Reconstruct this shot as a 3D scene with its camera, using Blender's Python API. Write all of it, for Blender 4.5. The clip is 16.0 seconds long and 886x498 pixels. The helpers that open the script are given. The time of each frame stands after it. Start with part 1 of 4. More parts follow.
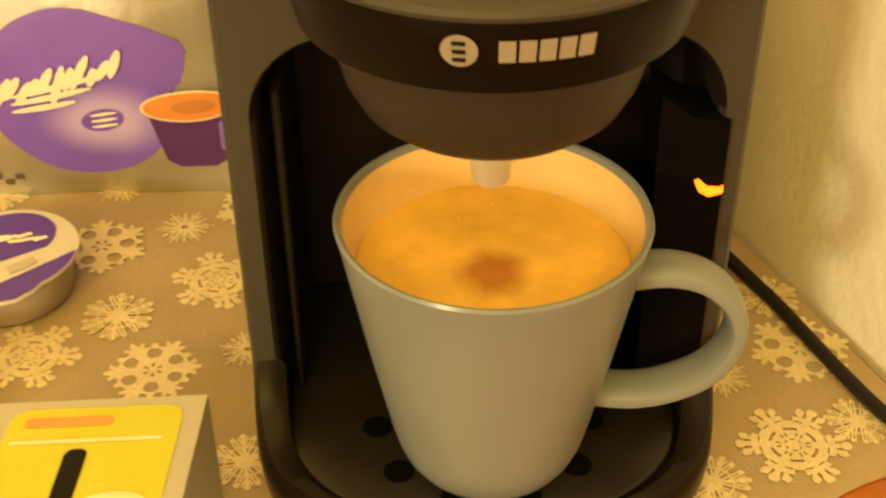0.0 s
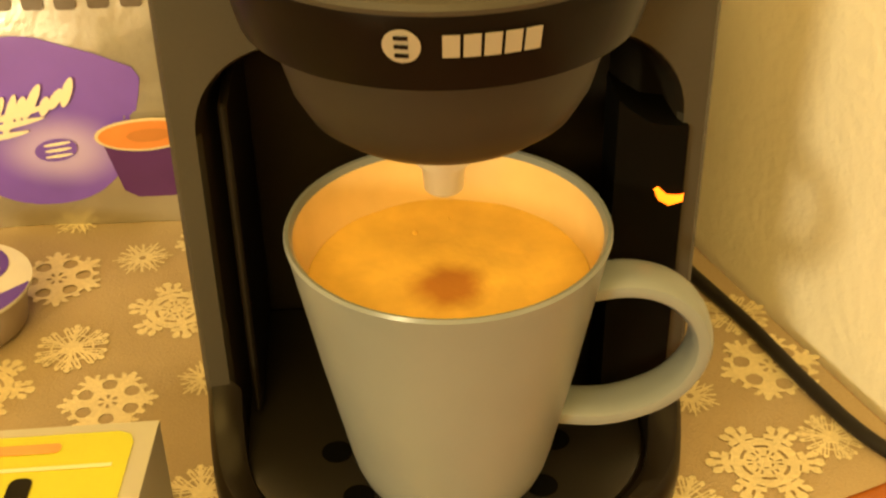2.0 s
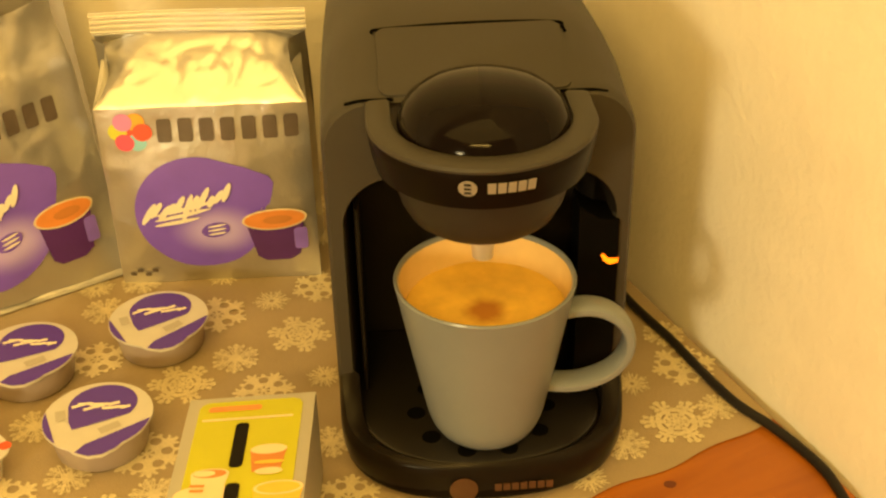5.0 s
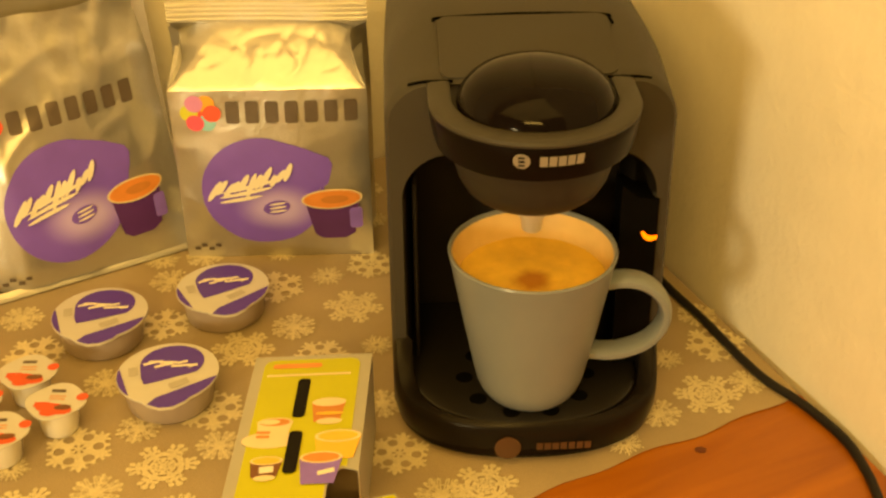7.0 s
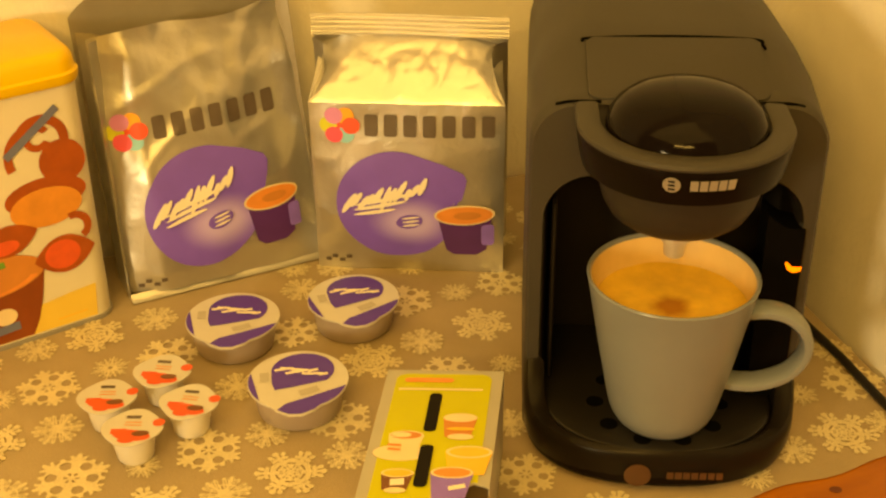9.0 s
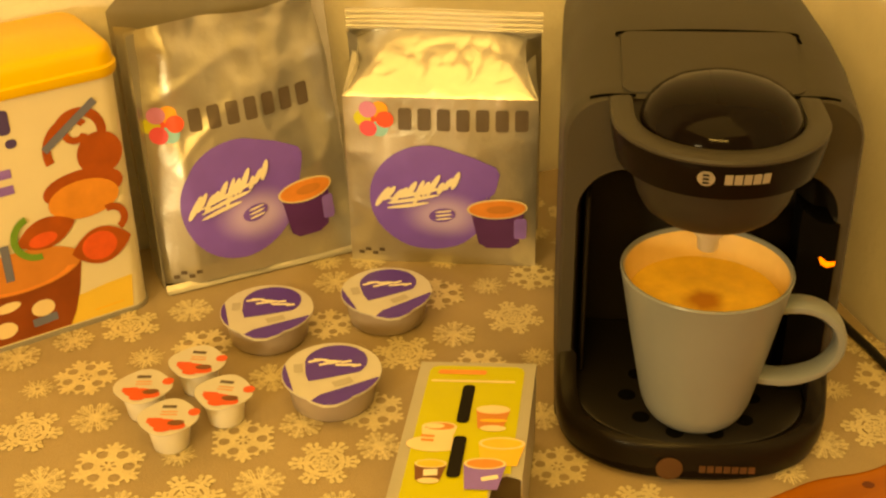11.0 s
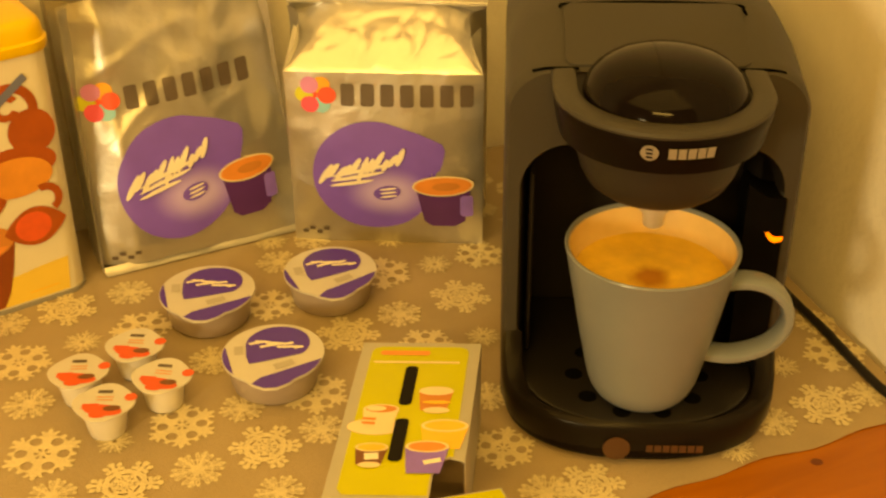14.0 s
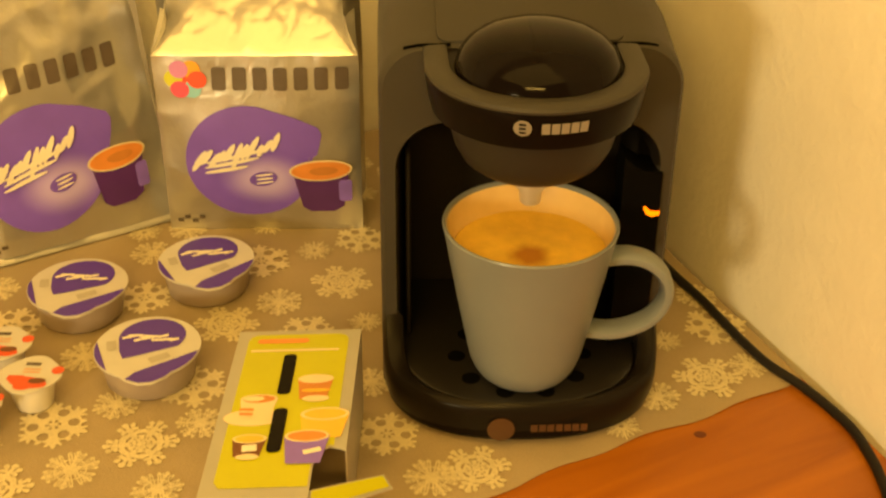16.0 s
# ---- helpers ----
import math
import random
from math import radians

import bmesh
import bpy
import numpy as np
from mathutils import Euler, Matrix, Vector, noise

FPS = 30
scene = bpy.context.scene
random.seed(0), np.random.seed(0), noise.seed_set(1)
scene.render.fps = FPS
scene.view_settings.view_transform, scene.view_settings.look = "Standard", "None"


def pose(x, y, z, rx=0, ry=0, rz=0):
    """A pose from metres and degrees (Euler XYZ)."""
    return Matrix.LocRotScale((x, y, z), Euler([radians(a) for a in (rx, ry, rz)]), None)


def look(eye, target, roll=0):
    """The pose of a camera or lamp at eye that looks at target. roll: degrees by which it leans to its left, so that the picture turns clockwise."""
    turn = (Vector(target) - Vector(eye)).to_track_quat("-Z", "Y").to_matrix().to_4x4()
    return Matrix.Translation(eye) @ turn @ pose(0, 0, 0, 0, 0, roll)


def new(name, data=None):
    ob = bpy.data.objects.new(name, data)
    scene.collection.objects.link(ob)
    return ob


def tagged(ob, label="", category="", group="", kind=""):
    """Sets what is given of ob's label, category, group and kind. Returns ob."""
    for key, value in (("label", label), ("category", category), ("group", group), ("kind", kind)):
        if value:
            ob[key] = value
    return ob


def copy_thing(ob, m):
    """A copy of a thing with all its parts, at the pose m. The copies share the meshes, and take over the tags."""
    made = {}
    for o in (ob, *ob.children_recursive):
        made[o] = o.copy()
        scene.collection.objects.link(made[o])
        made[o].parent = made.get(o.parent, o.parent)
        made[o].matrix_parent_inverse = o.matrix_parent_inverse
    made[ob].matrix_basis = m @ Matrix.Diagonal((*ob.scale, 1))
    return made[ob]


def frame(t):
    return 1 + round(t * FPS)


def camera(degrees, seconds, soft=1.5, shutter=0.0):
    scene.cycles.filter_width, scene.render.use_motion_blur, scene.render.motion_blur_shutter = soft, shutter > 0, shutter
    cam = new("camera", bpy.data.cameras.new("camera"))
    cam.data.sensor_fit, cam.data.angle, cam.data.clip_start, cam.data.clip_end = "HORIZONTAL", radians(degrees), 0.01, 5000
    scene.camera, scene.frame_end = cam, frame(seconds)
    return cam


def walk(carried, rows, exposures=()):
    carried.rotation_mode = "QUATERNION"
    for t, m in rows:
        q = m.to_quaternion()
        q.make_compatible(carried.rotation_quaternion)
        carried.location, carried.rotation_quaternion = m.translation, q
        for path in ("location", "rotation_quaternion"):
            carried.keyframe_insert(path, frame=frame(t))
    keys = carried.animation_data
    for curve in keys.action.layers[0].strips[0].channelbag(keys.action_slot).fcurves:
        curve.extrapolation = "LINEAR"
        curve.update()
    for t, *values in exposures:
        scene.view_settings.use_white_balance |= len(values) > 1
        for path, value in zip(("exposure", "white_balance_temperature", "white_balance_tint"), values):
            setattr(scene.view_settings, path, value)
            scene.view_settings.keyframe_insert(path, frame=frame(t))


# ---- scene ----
cam = camera(38.00, 16.0, soft=2.3, shutter=0.5)
PATH = [
    (0, (-0.025, -0.357, 0.33), (0.036, 1.264, -0.84), -0.6),
    (0.5, (-0.015, -0.332, 0.306), (0.056, 1.285, -0.87), -1.2),
    (1, (-0.014, -0.325, 0.301), (0.053, 1.287, -0.88), -1.1),
    (1.5, (-0.016, -0.335, 0.309), (0.067, 1.303, -0.835), -0.9),
    (2, (-0.018, -0.355, 0.316), (0.078, 1.306, -0.793), -1.1),
    (2.5, (-0.028, -0.409, 0.355), (0.121, 1.273, -0.716), 0.0),
    (3, (-0.041, -0.469, 0.406), (0.089, 1.2, -0.689), -0.6),
    (5.3, (-0.0563, -0.6067, 0.4722), (-0.0131, 0.0808, 0.0655), -1.41),
    (5.5, (-0.0586, -0.6149, 0.4746), (-0.0089, 0.0746, 0.0720), -0.91),
    (6, (-0.0629, -0.6295, 0.4752), (-0.0260, 0.0587, 0.0690), -1.86),
    (6.5, (-0.0656, -0.6439, 0.4784), (-0.0374, 0.0455, 0.0735), -1.45),
    (7, (-0.0688, -0.6487, 0.4763), (-0.0443, 0.0393, 0.0689), -0.75),
    (7.5, (-0.0785, -0.6379, 0.4620), (-0.0715, 0.0402, 0.0376), -0.38),
    (8, (-0.0870, -0.6355, 0.4659), (-0.1128, 0.0471, 0.0495), -0.46),
    (8.5, (-0.0874, -0.6419, 0.4699), (-0.1208, 0.0475, 0.0655), -0.45),
    (9, (-0.0887, -0.6475, 0.4728), (-0.1275, 0.0473, 0.0781), -0.59),
    (9.5, (-0.0888, -0.6499, 0.4740), (-0.1246, 0.0472, 0.0832), -0.44),
    (10, (-0.0917, -0.6493, 0.4738), (-0.1406, 0.0447, 0.0789), -0.87),
    (12.5, (-0.0891, -0.6580, 0.4717), (-0.1474, 0.0336, 0.0738), -1.01),
    (13, (-0.0876, -0.6546, 0.4707), (-0.1456, 0.0352, 0.0697), -0.98),
    (13.5, (-0.0863, -0.6462, 0.4678), (-0.1384, 0.0416, 0.0627), -0.75),
    (14, (-0.0826, -0.6375, 0.4649), (-0.1137, 0.0496, 0.0564), -0.46),
    (14.5, (-0.0795, -0.6324, 0.4623), (-0.0912, 0.0497, 0.0444), -0.27),
    (15, (-0.0752, -0.6361, 0.4616), (-0.0625, 0.0451, 0.0424), 0.62),
    (15.5, (-0.0737, -0.6402, 0.4614), (-0.0396, 0.0374, 0.0375), 1.74),
    (16, (-0.0733, -0.6273, 0.4551), (-0.0390, 0.0560, 0.0405), 0.58),
]
TONE = [(0, 0.47, 5900, 9), (1.5, 0.57, 5900, 9), (3, 0.45, 5900, 10), (5.5, 0.12, 6450, 11), (7, 0.0, 6750, 12), (9, -0.03, 7150, 13), (14, -0.06, 7250, 13), (15.5, 0.0, 6700, 12), (16, 0.0, 6700, 12)]
walk(cam, [(t, look(e, g, r)) for t, e, g, r in PATH], TONE)

# ---- world and light ----
world = bpy.data.worlds.new("room_dim")
scene.world = world
world.use_nodes = True
world.node_tree.nodes["Background"].inputs[0].default_value = (1.0, 0.75, 0.4, 1)
world.node_tree.nodes["Background"].inputs[1].default_value = 0.02
scene.view_settings.exposure = 0.0

WARM = (1.0, 0.655, 0.20)


def lamp(name, kind, energy, m, size=0.2, size_y=None, color=WARM):
    data = bpy.data.lights.new(name, kind)
    data.energy, data.color = energy, color
    if kind == "AREA":
        data.shape = "RECTANGLE"
        data.size, data.size_y = size, size_y or size
    else:
        data.shadow_soft_size = size
    ob = new(name, data)
    ob.matrix_world = m
    return ob


KEY = lamp("window_light", "AREA", 12.5, look((-0.95, -1.42, 0.42), (0.05, 0.05, 0.1)), 0.24, 0.18, (1.0, 0.77, 0.36))
FLOOR_LAMP = lamp("floor_lamp_light", "AREA", 11.0, look((-0.25, -1.55, 0.92), (0.0, 0.0, 0.1)), 0.70, 0.10, (1.0, 0.585, 0.115))
SIDE_LAMP = lamp("side_lamp_light", "AREA", 1.5, look((1.08, -0.72, 0.72), (0.0, 0.0, 0.1)), 0.40, 0.06, (1.0, 0.60, 0.13))
# Added broad fill standing in for light bounced off the ceiling.
BACK = lamp("ceiling_lamp_light", "AREA", 46.0, pose(-0.404, -1.337, 1.72, 0, 0, 25.7), 2.6, 2.0, (1.0, 0.588, 0.115))

# ---- materials ----


def material(name, color, rough=0.5, metal=0.0, vary=0.12, grain=60.0, bump=0.0, bump_scale=300.0, blot=0.0, blot_scale=8.0, coat=0.0, emit=None, spec=0.5, relief=0.002):
    m = bpy.data.materials.new(name)
    m.use_nodes = True
    nt = m.node_tree
    b = nt.nodes["Principled BSDF"]
    b.inputs["Roughness"].default_value = rough
    b.inputs["Metallic"].default_value = metal
    b.inputs["Coat Weight"].default_value = coat
    b.inputs["Specular IOR Level"].default_value = spec
    co = nt.nodes.new("ShaderNodeTexCoord")
    n1 = nt.nodes.new("ShaderNodeTexNoise")
    n1.inputs["Scale"].default_value = grain
    n1.inputs["Detail"].default_value = 5
    nt.links.new(co.outputs["Object"], n1.inputs["Vector"])
    n2 = nt.nodes.new("ShaderNodeTexNoise")
    n2.inputs["Scale"].default_value = blot_scale
    n2.inputs["Detail"].default_value = 3
    nt.links.new(co.outputs["Object"], n2.inputs["Vector"])
    mix = nt.nodes.new("ShaderNodeMix")
    mix.data_type = "RGBA"
    mix.inputs[6].default_value = tuple(c * (1 - vary) for c in color) + (1,)
    mix.inputs[7].default_value = tuple(min(1, c * (1 + vary)) for c in color) + (1,)
    nt.links.new(n1.outputs[0], mix.inputs[0])
    mix2 = nt.nodes.new("ShaderNodeMix")
    mix2.data_type = "RGBA"
    mix2.blend_type = "MULTIPLY"
    mix2.inputs[0].default_value = 1.0
    ramp = nt.nodes.new("ShaderNodeMapRange")
    ramp.inputs[1].default_value, ramp.inputs[2].default_value = 0.3, 0.7
    ramp.inputs[3].default_value, ramp.inputs[4].default_value = 1 - blot, 1.0
    nt.links.new(n2.outputs[0], ramp.inputs[0])
    nt.links.new(mix.outputs[2], mix2.inputs[6])
    nt.links.new(ramp.outputs[0], mix2.inputs[7])
    nt.links.new(mix2.outputs[2], b.inputs["Base Color"])
    rr = nt.nodes.new("ShaderNodeMapRange")
    rr.inputs[3].default_value, rr.inputs[4].default_value = rough * 0.85, min(1, rough * 1.15)
    nt.links.new(n2.outputs[0], rr.inputs[0])
    nt.links.new(rr.outputs[0], b.inputs["Roughness"])
    if bump:
        n3 = nt.nodes.new("ShaderNodeTexNoise")
        n3.inputs["Scale"].default_value = bump_scale
        n3.inputs["Detail"].default_value = 4
        nt.links.new(co.outputs["Object"], n3.inputs["Vector"])
        bp = nt.nodes.new("ShaderNodeBump")
        bp.inputs["Strength"].default_value = bump
        bp.inputs["Distance"].default_value = relief
        nt.links.new(n3.outputs[0], bp.inputs["Height"])
        nt.links.new(bp.outputs[0], b.inputs["Normal"])
    if emit:
        b.inputs["Emission Color"].default_value = emit[:3] + (1,)
        b.inputs["Emission Strength"].default_value = emit[3]
    return m


WALL = material("wall_plaster", (0.82, 0.79, 0.72), 0.9, vary=0.06, grain=45, bump=0.9, bump_scale=150, blot=0.07, spec=0.2, relief=0.0009)
CLOTH = material("cloth_beige", (0.385, 0.305, 0.20), 0.7, vary=0.12, grain=900, bump=0.25, bump_scale=900, blot=0.18, blot_scale=14, spec=0.3)
FLAKE = material("flake_print", (0.69, 0.605, 0.39), 0.45, metal=0.1, vary=0.2, grain=500, bump=0.2, bump_scale=700, blot=0.15, blot_scale=60)
GREY = material("machine_grey", (0.045, 0.0415, 0.036), 0.52, vary=0.08, grain=700, bump=0.05, bump_scale=1500, blot=0.12, blot_scale=20, spec=0.28)
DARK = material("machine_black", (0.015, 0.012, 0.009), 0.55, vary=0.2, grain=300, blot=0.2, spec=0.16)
RIM = material("base_rim_black", (0.0105, 0.0082, 0.0064), 0.30, vary=0.08, grain=500, blot=0.1, blot_scale=20, spec=0.10)
GLOSS = material("gloss_black", (0.006, 0.004, 0.0035), 0.09, vary=0.2, grain=200, spec=0.09)
PANEL = material("panel_black", (0.003, 0.003, 0.003), 0.4, vary=0.2, grain=200, spec=0.04)
HEADBLACK = material("head_black", (0.0062, 0.0042, 0.0032), 0.30, vary=0.2, grain=200, spec=0.06)
TRAY = material("tray_grey", (0.0125, 0.011, 0.0095), 0.30, vary=0.08, grain=300, blot=0.15, blot_scale=25, spec=0.28)
FUNNEL = material("funnel_grey", (0.028, 0.024, 0.020), 0.5, vary=0.06, grain=300, blot=0.12, blot_scale=25, spec=0.22)
HOLE = material("hole_dark", (0.003, 0.003, 0.003), 0.9, spec=0.0)
CHROME = material("nozzle_metal", (0.74, 0.73, 0.71), 0.33, metal=0.6, vary=0.05)
SILVERPRINT = material("silver_print", (0.29, 0.28, 0.26), 0.4, metal=0.2, vary=0.05)
BRONZE = material("bronze_print", (0.085, 0.040, 0.018), 0.45, metal=0.2)
LED = material("led_orange", (0.9, 0.4, 0.02), 0.4, emit=(1.0, 0.15, 0.0, 1.7))
MUG = material("mug_glaze", (0.195, 0.223, 0.257), 0.30, vary=0.05, grain=40, blot=0.06, blot_scale=30, spec=0.45)
MUGIN = material("mug_inside", (0.84, 0.62, 0.28), 0.25, vary=0.06, coat=0.2, blot=0.15, blot_scale=40)
FOAM = material("coffee_foam", (0.95, 0.60, 0.095), 0.55, vary=0.12, grain=110, bump=0.10, bump_scale=500, blot=0.14, blot_scale=55, spec=0.25)


def pour_mark(m, cx, cy, r, color):
    """Adds an uneven brown mark to the foam, where the coffee ran in."""
    nt = m.node_tree
    b = nt.nodes["Principled BSDF"]
    src = b.inputs["Base Color"].links[0].from_socket
    co = nt.nodes.new("ShaderNodeTexCoord")
    no = nt.nodes.new("ShaderNodeTexNoise")
    no.inputs["Scale"].default_value = 130
    no.inputs["Detail"].default_value = 4
    nt.links.new(co.outputs["Object"], no.inputs["Vector"])
    dist = nt.nodes.new("ShaderNodeVectorMath")
    dist.operation = "DISTANCE"
    dist.inputs[1].default_value = (cx, cy, 0)
    nt.links.new(co.outputs["Object"], dist.inputs[0])
    add = nt.nodes.new("ShaderNodeMath")
    add.operation = "MULTIPLY_ADD"
    add.inputs[1].default_value = 0.008
    nt.links.new(no.outputs[0], add.inputs[0])
    nt.links.new(dist.outputs["Value"], add.inputs[2])
    rm = nt.nodes.new("ShaderNodeMapRange")
    rm.inputs[1].default_value, rm.inputs[2].default_value = r + 0.002, r + 0.010
    rm.inputs[3].default_value, rm.inputs[4].default_value = 0.85, 0.0
    nt.links.new(add.outputs[0], rm.inputs[0])
    mx = nt.nodes.new("ShaderNodeMix")
    mx.data_type = "RGBA"
    nt.links.new(rm.outputs[0], mx.inputs[0])
    nt.links.new(src, mx.inputs[6])
    mx.inputs[7].default_value = (*color, 1)
    nt.links.new(mx.outputs[2], b.inputs["Base Color"])


pour_mark(FOAM, 0.0, -0.003, 0.0075, (0.40, 0.14, 0.02))
FOIL = material("foil_silver", (0.62, 0.615, 0.60), 0.32, metal=0.80, vary=0.06, grain=25, bump=0.75, bump_scale=42, blot=0.14, blot_scale=20)
# Dull foil with shade put into its colour, for bag inside and one gusset.
FOILSHADE = material("foil_inside_shaded", (0.30, 0.275, 0.23), 0.5, metal=0.5, vary=0.15, grain=30, bump=0.3, bump_scale=30)
PURPLE = material("print_purple", (0.20, 0.105, 0.72), 0.42, vary=0.12, grain=40, blot=0.18, blot_scale=30)
LILAC = material("print_lilac", (0.26, 0.155, 0.78), 0.42, vary=0.15, grain=40, blot=0.2, blot_scale=40)
DPURPLE = material("print_deep_purple", (0.085, 0.022, 0.18), 0.42, vary=0.2, grain=50)
WHITEP = material("print_white", (0.78, 0.74, 0.66), 0.45, vary=0.05)
DARKP = material("print_dark", (0.12, 0.095, 0.08), 0.4, metal=0.2, vary=0.25, grain=80)
ORANGEP = material("print_orange", (0.72, 0.27, 0.06), 0.45, vary=0.2, grain=80)
PETALS = [material("petal_" + n, c, 0.45) for n, c in (("orange", (0.85, 0.40, 0.04)), ("red", (0.82, 0.10, 0.06)), ("cyan", (0.28, 0.62, 0.85)), ("rose", (0.80, 0.10, 0.20)), ("lime", (0.60, 0.62, 0.05)), ("pink", (0.62, 0.24, 0.62)))]
LIDFOIL = material("lid_foil", (0.60, 0.59, 0.57), 0.4, metal=0.15, vary=0.06, grain=90, bump=0.1, bump_scale=200)
LIDPURPLE = material("lid_purple", (0.085, 0.034, 0.42), 0.4, vary=0.12, grain=90)
BARCODE = material("lid_code_grey", (0.44, 0.42, 0.40), 0.5)
PODBODY = material("pod_plastic", (0.36, 0.30, 0.28), 0.35, vary=0.06, coat=0.1)
CREAMCUP = material("cream_cup", (0.74, 0.72, 0.70), 0.35, vary=0.05)
REDP = material("print_red", (0.66, 0.10, 0.03), 0.45, vary=0.2, grain=120)
BROWNP = material("print_brown", (0.16, 0.06, 0.02), 0.45, vary=0.25, grain=90)
REDBROWN = material("print_red_brown", (0.40, 0.085, 0.012), 0.45, vary=0.2, grain=70, blot=0.25, blot_scale=60)
BROWNRED = material("print_dark_red_brown", (0.25, 0.055, 0.010), 0.45, vary=0.2, grain=60, blot=0.2, blot_scale=40)
AMBERRED = material("print_warm_orange", (0.74, 0.30, 0.05), 0.45, vary=0.15, grain=70, blot=0.2, blot_scale=60)
COCOAP = material("print_cocoa", (0.56, 0.22, 0.05), 0.45, vary=0.15, grain=60)
YELLOW = material("box_yellow", (0.50, 0.50, 0.003), 0.42, vary=0.06, blot=0.08)
BOXGREY = material("box_silver_grey", (0.42, 0.41, 0.37), 0.45, metal=0.2, vary=0.06)
BOXIN = material("box_inside", (0.20, 0.15, 0.09), 0.8, vary=0.2)
SLOT = material("slot_dark", (0.012, 0.010, 0.008), 0.8, vary=0.2, spec=0.1)
CREAMP = material("print_cream", (0.75, 0.62, 0.40), 0.45, vary=0.12, grain=60)
AMBERP = material("print_amber", (0.80, 0.50, 0.05), 0.45, vary=0.15, grain=60)
TINWHITE = material("tin_white", (0.72, 0.68, 0.56), 0.4, vary=0.04, blot=0.05)
TINYELLOW = material("tin_yellow_print", (0.80, 0.58, 0.10), 0.4, vary=0.06, blot=0.1)
LIDYELLOW = material("tin_lid_yellow", (0.80, 0.52, 0.01), 0.35, vary=0.05, blot=0.06)
BLUEP = material("print_blue", (0.07, 0.05, 0.22), 0.45)
TEALP = material("print_slate_blue", (0.14, 0.16, 0.28), 0.45)
GREENP = material("print_green", (0.14, 0.30, 0.04), 0.45)
CABLE = material("cable_rubber", (0.012, 0.010, 0.009), 0.55, vary=0.2, spec=0.25)
# Tone of the unseen walls, set for what foil and knob reflect.
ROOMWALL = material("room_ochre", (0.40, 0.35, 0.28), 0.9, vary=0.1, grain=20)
FLOORM = material("floor_wood", (0.25, 0.15, 0.08), 0.5, vary=0.2)
CEILM = material("ceiling_paint", (0.78, 0.76, 0.70), 0.9)


def wood_material():
    m = bpy.data.materials.new("table_pine")
    m.use_nodes = True
    nt = m.node_tree
    b = nt.nodes["Principled BSDF"]
    b.inputs["Roughness"].default_value = 0.38
    co = nt.nodes.new("ShaderNodeTexCoord")
    mp = nt.nodes.new("ShaderNodeMapping")
    mp.inputs["Scale"].default_value = (3.0, 26.0, 3.0)
    nt.links.new(co.outputs["Object"], mp.inputs[0])
    no = nt.nodes.new("ShaderNodeTexNoise")
    no.inputs["Scale"].default_value = 2.2
    no.inputs["Detail"].default_value = 6
    no.inputs["Distortion"].default_value = 0.6
    nt.links.new(mp.outputs[0], no.inputs["Vector"])
    rp = nt.nodes.new("ShaderNodeValToRGB")
    rp.color_ramp.elements[0].position, rp.color_ramp.elements[1].position = 0.3, 0.72
    rp.color_ramp.elements[0].color = (0.27, 0.078, 0.003, 1)
    rp.color_ramp.elements[1].color = (0.40, 0.130, 0.006, 1)
    nt.links.new(no.outputs[0], rp.inputs[0])
    nt.links.new(rp.outputs[0], b.inputs["Base Color"])
    return m


WOOD = wood_material()
KNOT = material("wood_knot", (0.12, 0.03, 0.008), 0.5)

# ---- small builders ----


def mesh_ob(name, bm, mat, parent=None, label="", smooth=True):
    me = bpy.data.meshes.new(name)
    bmesh.ops.recalc_face_normals(bm, faces=bm.faces)
    bm.to_mesh(me)
    bm.free()
    me.materials.append(mat)
    if smooth:
        for p in me.polygons:
            p.use_smooth = True
        me.set_sharp_from_angle(angle=radians(38))
    ob = new(name, me)
    if parent:
        ob.parent = parent
    if label:
        tagged(ob, label)
    return ob


def part(name, bm, mat, parent, label=""):
    return mesh_ob(name, bm, mat, parent, label)


def thing(name, m, label, category, group="", kind=""):
    ob = new(name)
    ob.matrix_world = m
    ob.empty_display_size = 0.02
    return tagged(ob, label, category, group, kind)


def box(x0, x1, y0, y1, z0, z1, bevel=0.0, seg=2):
    bm = bmesh.new()
    bmesh.ops.create_cube(bm, size=1, matrix=Matrix.LocRotScale(((x0 + x1) / 2, (y0 + y1) / 2, (z0 + z1) / 2), None, (x1 - x0, y1 - y0, z1 - z0)))
    if bevel:
        bmesh.ops.bevel(bm, geom=bm.edges[:], offset=bevel, segments=seg, affect="EDGES", profile=0.5)
    return bm


def lathe(profile, n=64, cx=0.0, cy=0.0, close=False):
    """Turn (r, z) pairs about the vertical axis."""
    bm = bmesh.new()
    rings = []
    for r, z in profile:
        if r < 1e-6:
            rings.append([bm.verts.new((cx, cy, z))])
        else:
            rings.append([bm.verts.new((cx + r * math.cos(2 * math.pi * i / n), cy + r * math.sin(2 * math.pi * i / n), z)) for i in range(n)])
    for a, b in zip(rings, rings[1:]):
        for i in range(n):
            j = (i + 1) % n
            if len(a) == 1 and len(b) > 1:
                bm.faces.new((a[0], b[i], b[j]))
            elif len(b) == 1 and len(a) > 1:
                bm.faces.new((a[i], a[j], b[0]))
            elif len(a) > 1:
                bm.faces.new((a[i], a[j], b[j], b[i]))
    return bm


